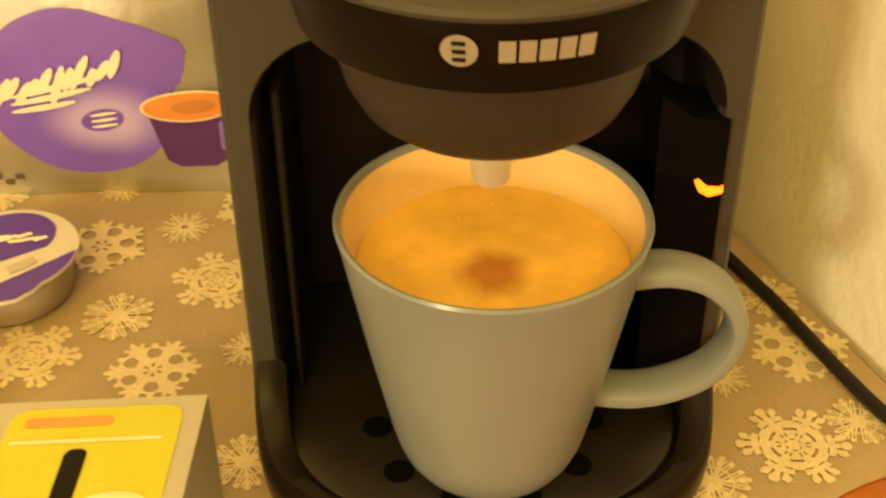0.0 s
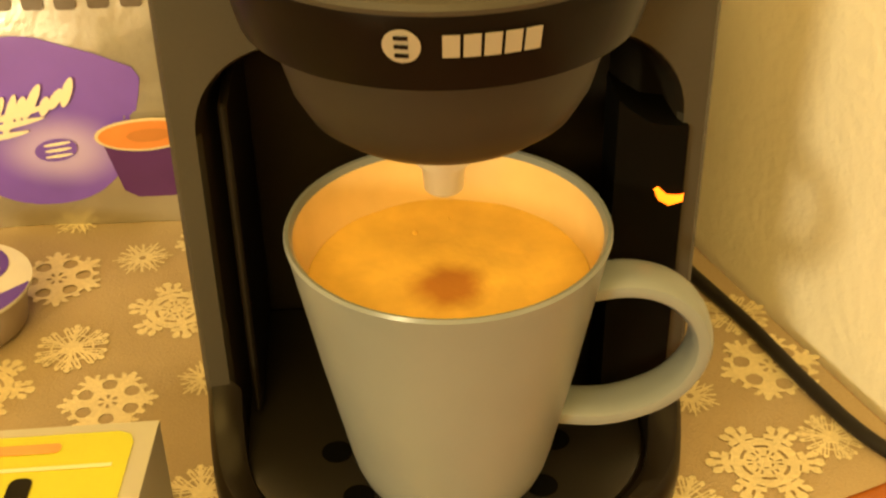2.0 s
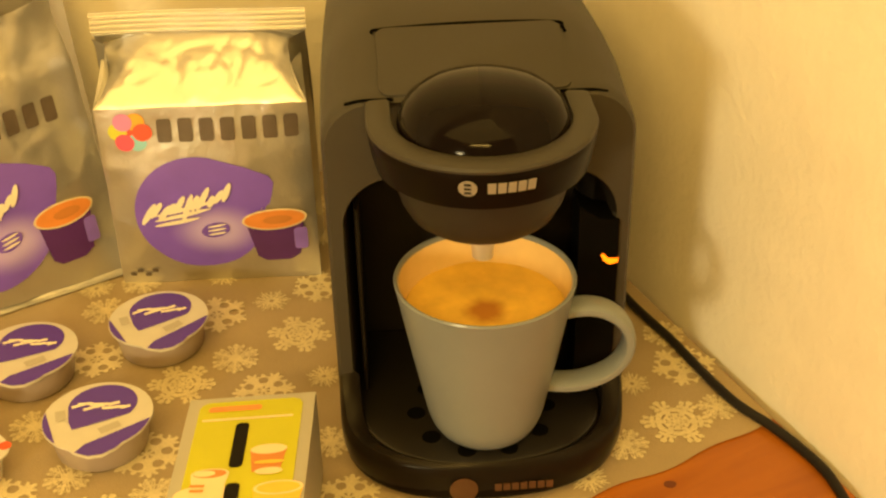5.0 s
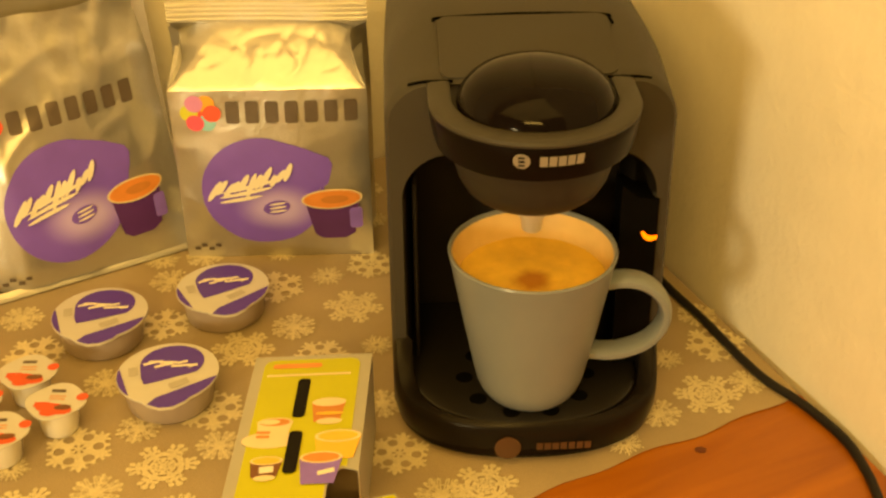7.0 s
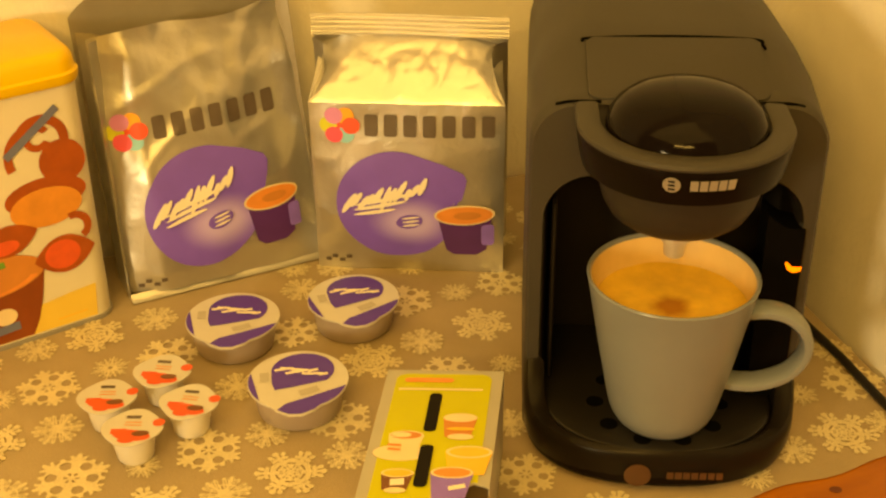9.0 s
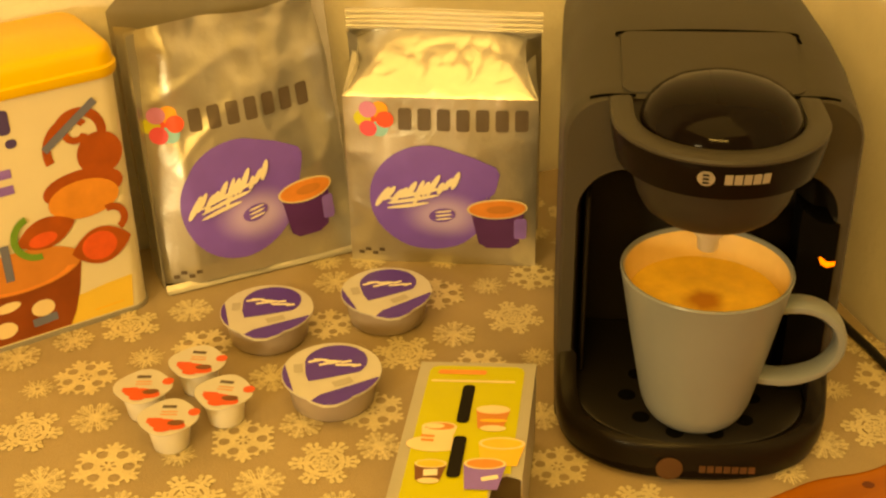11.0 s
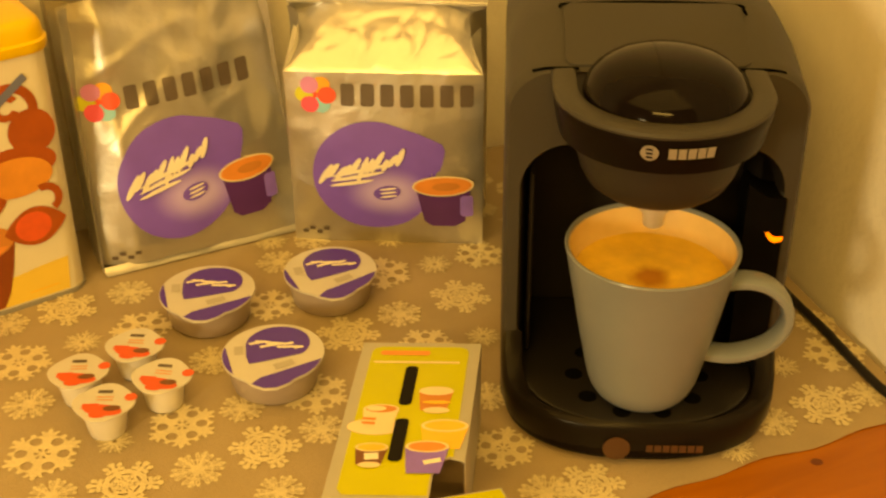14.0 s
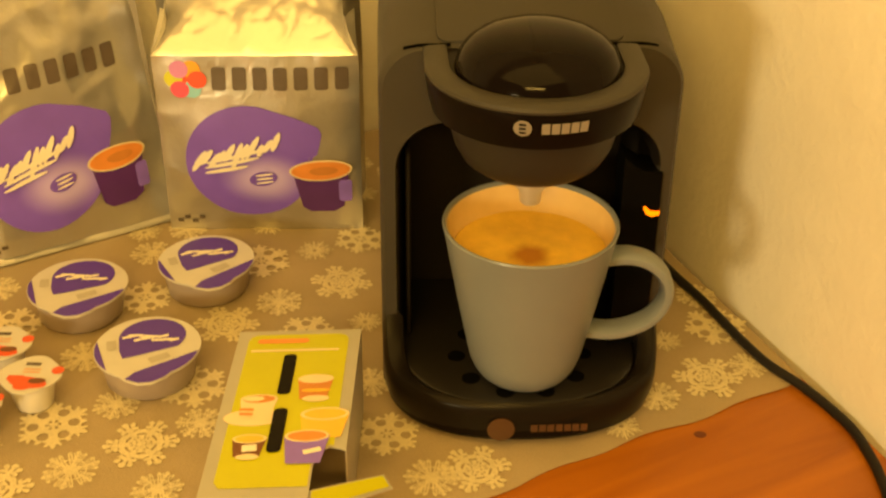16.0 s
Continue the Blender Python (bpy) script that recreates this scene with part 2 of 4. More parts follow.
def plate(outline, z0, z1, place=None):
    """A flat plate of the given outline of (x, y), from z0 to z1; place(x, y, z) may bend it, for which it is cut into rings."""
    bm = bmesh.new()
    f = place or (lambda x, y, z: (x, y, z))
    n = len(outline)
    mx, my = sum(p[0] for p in outline) / n, sum(p[1] for p in outline) / n
    top = [bm.verts.new(f(x, y, z1)) for x, y in outline]
    size = max(math.hypot(x - mx, y - my) for x, y in outline)
    if place and size > 0.005:
        steps = 2 + int(size / 0.007)
        outer = top
        for k in range(1, steps):
            q = 1 - k / steps
            inner = [bm.verts.new(f(mx + (x - mx) * q, my + (y - my) * q, z1)) for x, y in outline]
            for i in range(n):
                bm.faces.new((outer[i], outer[(i + 1) % n], inner[(i + 1) % n], inner[i]))
            outer = inner
        c = bm.verts.new(f(mx, my, z1))
        for i in range(n):
            bm.faces.new((outer[i], outer[(i + 1) % n], c))
    else:
        bm.faces.new(top)
    if z1 - z0 > 1e-5:
        low = [bm.verts.new(f(x, y, z0)) for x, y in outline]
        for i in range(n):
            bm.faces.new((top[i], top[(i + 1) % n], low[(i + 1) % n], low[i]))
    bmesh.ops.triangulate(bm, faces=[g for g in bm.faces if len(g.verts) > 4])
    return bm


def oval(cx, cy, rx, ry, n=28, turn=0.0):
    c, s = math.cos(turn), math.sin(turn)
    return [(cx + rx * math.cos(a) * c - ry * math.sin(a) * s, cy + rx * math.cos(a) * s + ry * math.sin(a) * c) for a in (2 * math.pi * i / n for i in range(n))]


def rounded(x0, x1, y0, y1, r, n=5):
    out = []
    for cx, cy, a0 in ((x1 - r, y1 - r, 0), (x0 + r, y1 - r, 90), (x0 + r, y0 + r, 180), (x1 - r, y0 + r, 270)):
        for i in range(n + 1):
            a = radians(a0 + 90 * i / n)
            out.append((cx + r * math.cos(a), cy + r * math.sin(a)))
    return out


def bar(cx, cy, w, h, turn=0.0):
    c, s = math.cos(turn), math.sin(turn)
    return [(cx + x * c - y * s, cy + x * s + y * c) for x, y in ((-w / 2, -h / 2), (w / 2, -h / 2), (w / 2, h / 2), (-w / 2, h / 2))]


def join(*bms):
    out = bmesh.new()
    for b in bms:
        me = bpy.data.meshes.new("tmp")
        b.to_mesh(me)
        b.free()
        out.from_mesh(me)
        bpy.data.meshes.remove(me)
    return out


def tube(points, radius, n=10, steps=8):
    """A round tube along a smooth line through the points."""
    pts = [Vector(p) for p in points]
    ext = [pts[0] * 2 - pts[1], *pts, pts[-1] * 2 - pts[-2]]
    line = []
    for a, b, c, d in zip(ext, ext[1:], ext[2:], ext[3:]):
        for k in range(steps):
            t = k / steps
            line.append(0.5 * ((2 * b) + (c - a) * t + (2 * a - 5 * b + 4 * c - d) * t * t + (3 * b - a - 3 * c + d) * t ** 3))
    line.append(pts[-1])
    bm = bmesh.new()
    rings = []
    for i, p in enumerate(line):
        d = (line[min(i + 1, len(line) - 1)] - line[max(i - 1, 0)]).normalized()
        s = d.cross(Vector((0, 0, 1)))
        s = s.normalized() if s.length > 1e-4 else Vector((1, 0, 0))
        u = s.cross(d)
        rings.append([bm.verts.new(p + radius * (math.cos(a) * s + math.sin(a) * u)) for a in (2 * math.pi * k / n for k in range(n))])
    for a, b in zip(rings, rings[1:]):
        for i in range(n):
            bm.faces.new((a[i], a[(i + 1) % n], b[(i + 1) % n], b[i]))
    bm.faces.new(rings[0])
    bm.faces.new(rings[-1])
    return bm


# ---- the room: walls run at an angle to the coffee machine ----
TURN = 25.7
CORNER = (0.001, 0.356)
ROOM = pose(CORNER[0], CORNER[1], 0, 0, 0, TURN)   # x along the back wall, y towards the back, origin in the corner


def room_piece(name, bm, mat, label, category, kind="structure"):
    ob = mesh_ob(name, bm, mat)
    ob.matrix_world = ROOM
    return tagged(ob, label, category, kind=kind)


room_piece("wall_back", box(-3.2, 0.15, 0.0, 0.1, -0.75, 1.75), WALL, "cream plastered wall with a rough paint texture behind the table", "wall")
SLANT = 0.115   # the side wall leans inwards by this for each metre off the back wall
SIDE = 0.035
room_piece("wall_side", box(0.0, 0.1, -0.96, -0.002, -0.75, 1.75), WALL, "cream plastered wall with a rough paint texture beside the table", "wall").matrix_world = ROOM @ pose(SIDE, 0, 0, 0, 0, -math.degrees(math.atan(SLANT)))
# Unseen set-back walls, added so the foil mirrors a darker surface than wall_side.
room_piece("wall_recess", box(-0.02, 1.3, -0.95, -0.85, -0.75, 1.75), ROOMWALL, "plain ochre wall added out of view to close the room", "wall")
room_piece("wall_far_end", box(1.3, 1.4, -3.3, -0.85, -0.75, 1.75), ROOMWALL, "plain ochre wall added out of view to close the room", "wall")
room_piece("wall_front", box(-3.2, 1.3, -3.3, -3.2, -0.75, 1.75), ROOMWALL, "plain ochre wall added out of view to close the room", "wall")
room_piece("wall_far_side", box(-3.3, -3.2, -3.3, 0.1, -0.75, 1.75), ROOMWALL, "plain ochre wall added out of view to close the room", "wall")
room_piece("ceiling", box(-3.3, 1.4, -3.3, 0.1, 1.75, 1.85), CEILM, "plain pale ceiling", "ceiling")
room_piece("floor", box(-3.3, 1.4, -3.3, 0.1, -0.85, -0.75), FLOORM, "plain brown wooden floor", "floor")

# ---- table ----
table = thing("table", ROOM, "orange pine table pushed into the corner of the room", "table")
for i in range(4):
    pl = part("plank", box(-1.25, -0.001, -0.004 - 0.18 * (i + 1) + 0.0003, -0.004 - 0.18 * i, -0.0285, -0.0012, 0.0006, 1), WOOD, table)
    for v in pl.data.vertices:
        if v.co.x > -0.1:
            v.co.x = SIDE - 0.002 + SLANT * v.co.y
for x in (-1.18, -0.12):
    for y in (-0.66, -0.07):
        part("leg", box(x - 0.03, x + 0.03, y - 0.03, y + 0.03, -0.75, -0.0286, 0.003), WOOD, table)
kn = mesh_ob("knot", plate(oval(0, 0, 0.0035, 0.0028, 14), -0.0012, -0.0009), KNOT, table)
kn.matrix_local = ROOM.inverted() @ pose(0.098, -0.078, 0)

# ---- tablecloth ----
cloth = thing("tablecloth", ROOM, "beige tablecloth with pale gold printed snowflakes", "tablecloth")
CLOTH_FRONT = -0.4215


def cloth_sheet():
    bm = bmesh.new()
    nx, ny = 150, 60
    rows = []
    for j in range(ny + 1):
        row = []
        for i in range(nx + 1):
            x = -1.05 + 1.0485 * i / nx
            front = CLOTH_FRONT + 0.0016 * math.sin(x * 95) + 0.0012 * math.sin(x * 41 + 1)
            y = front + (-0.006 - front) * j / ny
            x += (SIDE + SLANT * y - 0.0015) * (i / nx) ** 3
            z = 0.00012 * noise.noise(Vector((x * 14, y * 14, 0)))
            row.append(bm.verts.new((x, y, z - 0.0002)))
        rows.append(row)
    for a, b in zip(rows, rows[1:]):
        for i in range(nx):
            bm.faces.new((a[i], a[i + 1], b[i + 1], b[i]))
    return bm


part("sheet", cloth_sheet(), CLOTH, cloth)


def flake_mask(kind, q, a):
    """Whether the print covers the place at q of the radius, a radians (0 to pi/6) off the nearest arm."""
    x, y = q * math.cos(a), q * math.sin(a)

    def spot(cx, cy, r):
        return (x - cx) ** 2 + (y - cy) ** 2 < r * r
    far = math.pi / 6 - a
    if kind == 0:      # ring of round holes with starred tips
        if spot(0.53 * math.cos(math.pi / 6), 0.53 * math.sin(math.pi / 6), 0.155):
            return False
        if 0.10 < q < 0.20 and a > 0.30:
            return False
        if q < 0.73:
            return True
        return (q < 1.0 and y < 0.36 * (1.02 - q) + 0.03) or (abs(y - 0.55 * (x - 0.52)) < 0.05 and q < 0.92) or (far * q < 0.07 and q < 0.84)
    if kind == 1:      # close lace with a fan of rounded fingers at each tip
        if spot(0.89, 0.0, 0.095) or spot(0.80, 0.19, 0.08) or (0.60 < q < 0.86 and y < 0.06):
            return True
        if q > 0.70 - 0.10 * (a > 0.40):
            return abs(y - 0.30 * (x - 0.25)) < 0.035 and q < 0.8
        if 0.11 < q < 0.16 and a > 0.25 or 0.35 < q < 0.40 and a > 0.22 or 0.56 < q < 0.60 and 0.12 < a < 0.34:
            return False
        return not (0.22 < q < 0.29 and 0.12 < a < 0.24)
    if kind == 2:      # small, with many short knobbed fingers
        if spot(0.92, 0.0, 0.085) or spot(0.82, 0.27, 0.075) or 0.10 < q < 0.26:
            return True
        return y < 0.055 or (q < 0.88 and min(abs(y - 0.48 * (x - k)) for k in (0.10, 0.34, 0.58)) < 0.036) or abs(q - 0.52) < 0.03
    if q < 0.13:       # thin-rayed star with an open middle
        return False
    return q < 0.36 or y < 0.062 * (1.25 - q) * 1.6 or (abs(y - 0.6 * (x - 0.52)) < 0.035 and q < 0.85) or (far * q < 0.05 and q < 0.86) or (abs(y - 0.16) < 0.03 and q < 0.7)


FLAKE_MESH = {}


def add_flake(x, y, kind, r, turn, lift=0.0):
    key = (kind, round(r, 4))
    if key not in FLAKE_MESH:
        bm = bmesh.new()
        nr, na = 34, 180
        g = [[bm.verts.new((r * (j + 0.01) / nr * math.cos(2 * math.pi * i / na), r * (j + 0.01) / nr * math.sin(2 * math.pi * i / na), 0)) for i in range(na)] for j in range(nr + 1)]
        for j in range(nr):
            for i in range(na):
                a = (2 * math.pi * (i + 0.5) / na) % (math.pi / 3)
                if flake_mask(kind, (j + 0.5) / nr, min(a, math.pi / 3 - a)):
                    n = (i + 1) % na
                    bm.faces.new((g[j][i], g[j + 1][i], g[j + 1][n], g[j][n]))
        bmesh.ops.delete(bm, geom=[v for v in bm.verts if not v.link_faces], context="VERTS")
        me = bpy.data.meshes.new("snowflake")
        bm.to_mesh(me)
        bm.free()
        me.materials.append(FLAKE)
        FLAKE_MESH[key] = me
    ob = new("snowflake", FLAKE_MESH[key])
    ob.parent = cloth
    ob.matrix_local = ROOM.inverted() @ pose(x, y, 0.0002 + lift, 0, 0, turn)


FLAKES = [
    (-0.374, -0.001, 0, 0.0210), (-0.400, -0.015, 3, 0.0115), (-0.341, 0.022, 3, 0.0130), (-0.362, 0.059, 1, 0.0215), (-0.326, 0.081, 2, 0.0155), (-0.395, 0.040, 2, 0.0140),
    (-0.425, 0.018, 2, 0.0155), (-0.390, -0.058, 1, 0.0215), (-0.355, -0.042, 2, 0.0155), (-0.333, -0.087, 0, 0.0225), (-0.367, -0.104, 2, 0.0155), (-0.280, -0.111, 1, 0.0215),
    (-0.243, -0.097, 2, 0.0155), (-0.260, -0.059, 0, 0.0210), (-0.295, -0.075, 3, 0.0115), (-0.307, 0.038, 0, 0.0210), (-0.317, -0.121, 2, 0.0140), (-0.255, 0.005, 2, 0.0155),
    (-0.209, -0.077, 1, 0.0215), (-0.228, -0.042, 2, 0.0140), (-0.187, -0.026, 0, 0.0210), (-0.179, -0.060, 2, 0.0140), (-0.195, -0.114, 2, 0.0140), (-0.143, 0.060, 2, 0.0155),
    (-0.104, 0.083, 1, 0.0215), (-0.123, 0.123, 3, 0.0130), (-0.092, 0.137, 0, 0.0190), (-0.158, 0.110, 0, 0.0210), (-0.174, 0.037, 1, 0.0215), (-0.232, 0.123, 2, 0.0155),
    (-0.229, 0.068, 0, 0.0190), (-0.088, 0.036, 3, 0.0115), (-0.124, 0.026, 0, 0.0190), (-0.075, -0.073, 0, 0.0190), (-0.084, -0.026, 2, 0.0140), (0.113, -0.028, 1, 0.0215),
    (0.130, 0.025, 0, 0.0210), (0.095, 0.010, 3, 0.0115), (0.140, -0.017, 2, 0.0125), (0.080, -0.045, 2, 0.0140), (0.125, 0.059, 2, 0.0140), (0.055, -0.071, 3, 0.0115),
    (-0.052, -0.110, 2, 0.0155), (-0.028, -0.104, 1, 0.0200),
]
placed = []
for i, (x, y, k, r) in enumerate(FLAKES):
    add_flake(x, y, k, r, 17 * i, 0.00013 * (i % 4))
    placed.append((x, y, r))
rnd = random.Random(7)
for _ in range(5000):
    u, v = rnd.uniform(-0.92, -0.025), rnd.uniform(-0.405, -0.03)
    w = ROOM @ Vector((u, v, 0))
    k, r = rnd.choice(((0, 0.021), (1, 0.0215), (2, 0.0155), (3, 0.013), (2, 0.014)))
    if -0.44 < w.x < 0.18 and -0.135 < w.y < 0.15:
        continue
    if all((w.x - a) ** 2 + (w.y - b) ** 2 > (r + c + 0.0006) ** 2 for a, b, c in placed):
        add_flake(w.x, w.y, k, r, rnd.uniform(0, 60))
        placed.append((w.x, w.y, r))

# ---- coffee machine ----
machine = thing("coffee_machine", pose(0, 0, 0), "dark grey and black capsule coffee machine with its drink just poured", "coffee machine")


def arch(half, top, r, low, n=10, side=12):
    """The outline (x, z) of an arch, from the lower left over the top to the lower right."""
    pts = [(-half, low + (top - r - low) * i / side) for i in range(side)]
    pts += [(-half + r - r * math.cos(radians(90 * i / n)), top - r + r * math.sin(radians(90 * i / n))) for i in range(n)]
    pts += [(-half + r + (2 * half - 2 * r) * i / side, top) for i in range(side)]
    pts += [(half - r + r * math.sin(radians(90 * i / n)), top - r + r * math.cos(radians(90 * i / n))) for i in range(n)]
    pts += [(half, top - r + (low - top + r) * i / side) for i in range(side + 1)]
    return pts


def machine_shell():
    bm = bmesh.new()
    rings = []
    spec = [(0.190, 0.068, 0.222, 0.045), (0.184, 0.0745, 0.228, 0.050), (0.12, 0.0760, 0.229, 0.046), (0.05, 0.0765, 0.228, 0.038), (0.020, 0.0765, 0.2235, 0.032), (-0.020, 0.0765, 0.2125, 0.026),
            (-0.0275, 0.0762, 0.2105, 0.0245), (-0.030, 0.0745, 0.2085, 0.023), (-0.030, 0.0682, 0.1685, 0.027), (-0.027, 0.0668, 0.167, 0.026), (0.045, 0.061, 0.162, 0.022)]
    for y, half, top, r in spec:
        rings.append([bm.verts.new((x + 0.0012, y, z)) for x, z in arch(half + 0.0018, top, r, 0.004)])
    for a, b in zip(rings, rings[1:]):
        for i in range(len(a) - 1):
            bm.faces.new((a[i], a[i + 1], b[i + 1], b[i]))
    bm.faces.new(rings[0])
    bm.faces.new(rings[-1])
    return bm


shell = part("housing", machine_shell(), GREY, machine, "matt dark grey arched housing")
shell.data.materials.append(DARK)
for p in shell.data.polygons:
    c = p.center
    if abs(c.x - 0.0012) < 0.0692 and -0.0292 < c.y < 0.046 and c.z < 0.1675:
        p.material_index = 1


def plan(half, front, back, y_side, n=24, power=2.3):
    """The outline of the base seen from above: straight sides and a bowed front."""
    pts = [(half, back), (half, y_side)]
    for i in range(1, n):
        a = math.pi * i / n
        c, s = math.cos(a), math.sin(a)
        pts.append((half * math.copysign(abs(c) ** (2 / power), c), y_side - (y_side - front) * s ** (2 / power)))
    pts += [(-half, y_side), (-half, back)]
    return pts


def stack(levels):
    bm = bmesh.new()
    rings = [[bm.verts.new((x, y, z)) for x, y in o] for o, z in levels]
    n = len(rings[0])
    for a, b in zip(rings, rings[1:]):
        for i in range(n):
            bm.faces.new((a[i], a[(i + 1) % n], b[(i + 1) % n], b[i]))
    bm.faces.new(rings[0])
    bm.faces.new(rings[-1])
    return bm


part("base", stack([(plan(0.070, -0.080, 0.10, -0.030), 0.0), (plan(0.0750, -0.086, 0.10, -0.030), 0.006), (plan(0.0755, -0.0872, 0.10, -0.030), 0.020),
                    (plan(0.0735, -0.085, 0.10, -0.030), 0.0252)]), HEADBLACK, machine, "glossy black rounded base")


def base_rim():
    """The grey edge that sweeps from the sides of the housing round the base."""
    bm = bmesh.new()
    rings = []
    for half, front, z, k in ((0.0745, -0.0850, 0.004, 0), (0.0772, -0.0866, 0.012, 0), (0.0778, -0.0874, 0.0205, 0), (0.0774, -0.0868, 0.0245, 0.8), (0.0755, -0.0850, 0.0272, 1), (0.0690, -0.0845, 0.0280, 1), (0.0662, -0.0838, 0.0268, 0.9), (0.0655, -0.0836, 0.0235, 0)):
        ring = []
        for x, y in plan(half, front, -0.0295, -0.031, 60):
            lift = max(0.0, 1 - (-0.0295 - y) / 0.030) ** 2.4
            ring.append(bm.verts.new((x + 0.0008, y, z + 0.024 * k * lift)))
        rings.append(ring)
    for a, b in zip(rings, rings[1:]):
        for i in range(len(a) - 1):
            bm.faces.new((a[i], a[i + 1], b[i + 1], b[i]))
    return bm


part("base_rim", base_rim(), RIM, machine, "black edge sweeping round the base")
part("drip_tray", stack([(plan(0.0652, -0.0834, 0.04, -0.030), 0.0255), (plan(0.0652, -0.0834, 0.04, -0.030), 0.0272), (plan(0.0638, -0.0820, 0.04, -0.030), 0.028)]), TRAY, machine, "dark grey drip tray cover")
for i in range(10):
    a = radians(-90 + 18 + 36 * i)
    part("drain_hole", plate(oval(0.0357 * math.cos(a), -0.040 + 0.0357 * math.sin(a), 0.0050, 0.0050, 18), 0.0281, 0.0284), HOLE, machine)
part("emblem", plate(oval(0, 0, 0.0075, 0.0075, 18), 0, 0.0006, lambda x, y, z: (x - 0.014, -0.0874 - z, 0.0135 + y)), BRONZE, machine)
part("lettering", join(*[plate(bar(0.004 + 0.0045 * k, 0, 0.0036, 0.0045), 0, 0.0006, lambda x, y, z: (x, -0.0872 - z + 0.012 * x, 0.0135 + y)) for k in range(7)]), BRONZE, machine)

HX, HY = 0.0, -0.051


def head_stack(levels, n=56):
    """Levels (half width, height): round in front, with straight arms that run back into the housing."""
    return stack([(plan(h, HY - h, -0.0285, HY, n, 2.0), z) for h, z in levels])


part("brew_head", head_stack([(0.0490, 0.1880), (0.0508, 0.1885), (0.0520, 0.1930), (0.0538, 0.2030), (0.0542, 0.2068), (0.0536, 0.2085), (0.0500, 0.2090)]), HEADBLACK, machine, "black tapered brewing head")


def head_ring():
    """A flat grey lip round the knob, running back into the shoulders of the housing."""
    bm = bmesh.new()
    rings = [[bm.verts.new((x, y, z)) for x, y in plan(h, HY - h, -0.0284, HY, 56, 2.0)] for h, z in ((0.0540, 0.2072), (0.0545, 0.2086), (0.0538, 0.2100), (0.0515, 0.2108), (0.0440, 0.2112), (0.0425, 0.2104), (0.0420, 0.2070))]
    for a, b in zip(rings, rings[1:]):
        for k in range(len(a) - 1):
            bm.faces.new((a[k], a[k + 1], b[k + 1], b[k]))
    return bm


part("head_ring", head_ring(), GREY, machine, "matt grey lip round the lid knob")
part("funnel", lathe([(0.0, 0.1565), (0.0250, 0.1565), (0.0305, 0.1580), (0.0355, 0.1620), (0.0393, 0.1690), (0.0415, 0.1770), (0.0425, 0.1885), (0.0, 0.1885)], 72, HX, HY), FUNNEL, machine, "grey rounded underside of the head")
part("nozzle", lathe([(0.0, 0.134), (0.0044, 0.134), (0.0054, 0.135), (0.0060, 0.1430), (0.0078, 0.1437), (0.0083, 0.1575), (0.0, 0.1575)], 32, HX, HY - 0.002), CHROME, machine, "chrome outlet nozzle")
part("lid_knob", lathe([(0.0, 0.2298), (0.008, 0.2296), (0.016, 0.2287), (0.024, 0.2268), (0.0305, 0.2240), (0.0357, 0.2200), (0.0392, 0.2150), (0.0407, 0.2095), (0.0, 0.2095)], 72, HX + 0.0005, HY - 0.0025), GLOSS, machine, "glossy black domed lid knob")
for sg in (-1, 1):
    part("seam", tube([(sg * 0.0405, -0.0290, 0.2107), (sg * 0.0500, -0.0286, 0.2106), (sg * 0.0570, -0.0280, 0.2101), (sg * 0.0640, -0.0272, 0.2084)], 0.0008, 8, 4), HOLE, machine, "dark gap beside the lid")


def on_head(x, y, z, r=0.0535):
    a = x / r
    zz = 0.2005 + y
    rr = 0.0520 + (zz - 0.193) * 0.20 + 0.0004 + z
    return (HX + rr * math.sin(a), HY - rr * math.cos(a), zz)


def curved(outline, f, thick=0.0004):
    return plate(outline, 0, thick, f)


logo = part("emblem", curved(oval(-0.0115, 0, 0.0042, 0.0042, 20), on_head), SILVERPRINT, machine, "pale round emblem")
for k in (-1, 0, 1):
    part("mark", curved(bar(-0.0115, 0.0022 * k, 0.003, 0.0009), lambda x, y, z: on_head(x, y, z + 0.0005)), HEADBLACK, logo)
part("lettering", join(*[curved(bar(-0.001 + 0.0045 * k, 0.0, 0.0037, 0.0056), on_head) for k in range(5)]), SILVERPRINT, machine, "pale blocks of lettering")
lid = part("lid_panel", plate(rounded(-0.047, 0.047, -0.027, 0.024, 0.006), 0, 0.0012, lambda x, y, z: (x, y, 0.2115 + (y + 0.024) * 0.285 + z)), GREY, machine, "matt grey hinged lid panel")
part("seam", tube([(-0.0490, 0.0225, 0.2245), (-0.0440, 0.0252, 0.2252), (0.0, 0.0262, 0.2262), (0.0440, 0.0252, 0.2252), (0.0485, 0.020, 0.2239), (0.0494, 0.0165, 0.2230)], 0.0008, 8, 6), HOLE, machine, "dark gap behind the lid")
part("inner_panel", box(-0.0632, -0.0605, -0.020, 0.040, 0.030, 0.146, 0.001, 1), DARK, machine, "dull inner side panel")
cp = part("control_panel", stack([([(0.0515, 0.030), (0.0725, 0.030), (0.0725, 0.1385), (0.062, 0.1400), (0.056, 0.1440), (0.0515, 0.1480)], 0.0), ([(0.0515, 0.030), (0.0725, 0.030), (0.0725, 0.1385), (0.062, 0.1400), (0.056, 0.1440), (0.0515, 0.1480)], 0.02)]), PANEL, machine, "black control panel")
for v in cp.data.vertices:
    v.co = (v.co.x, -0.0325 + v.co.z, v.co.y)
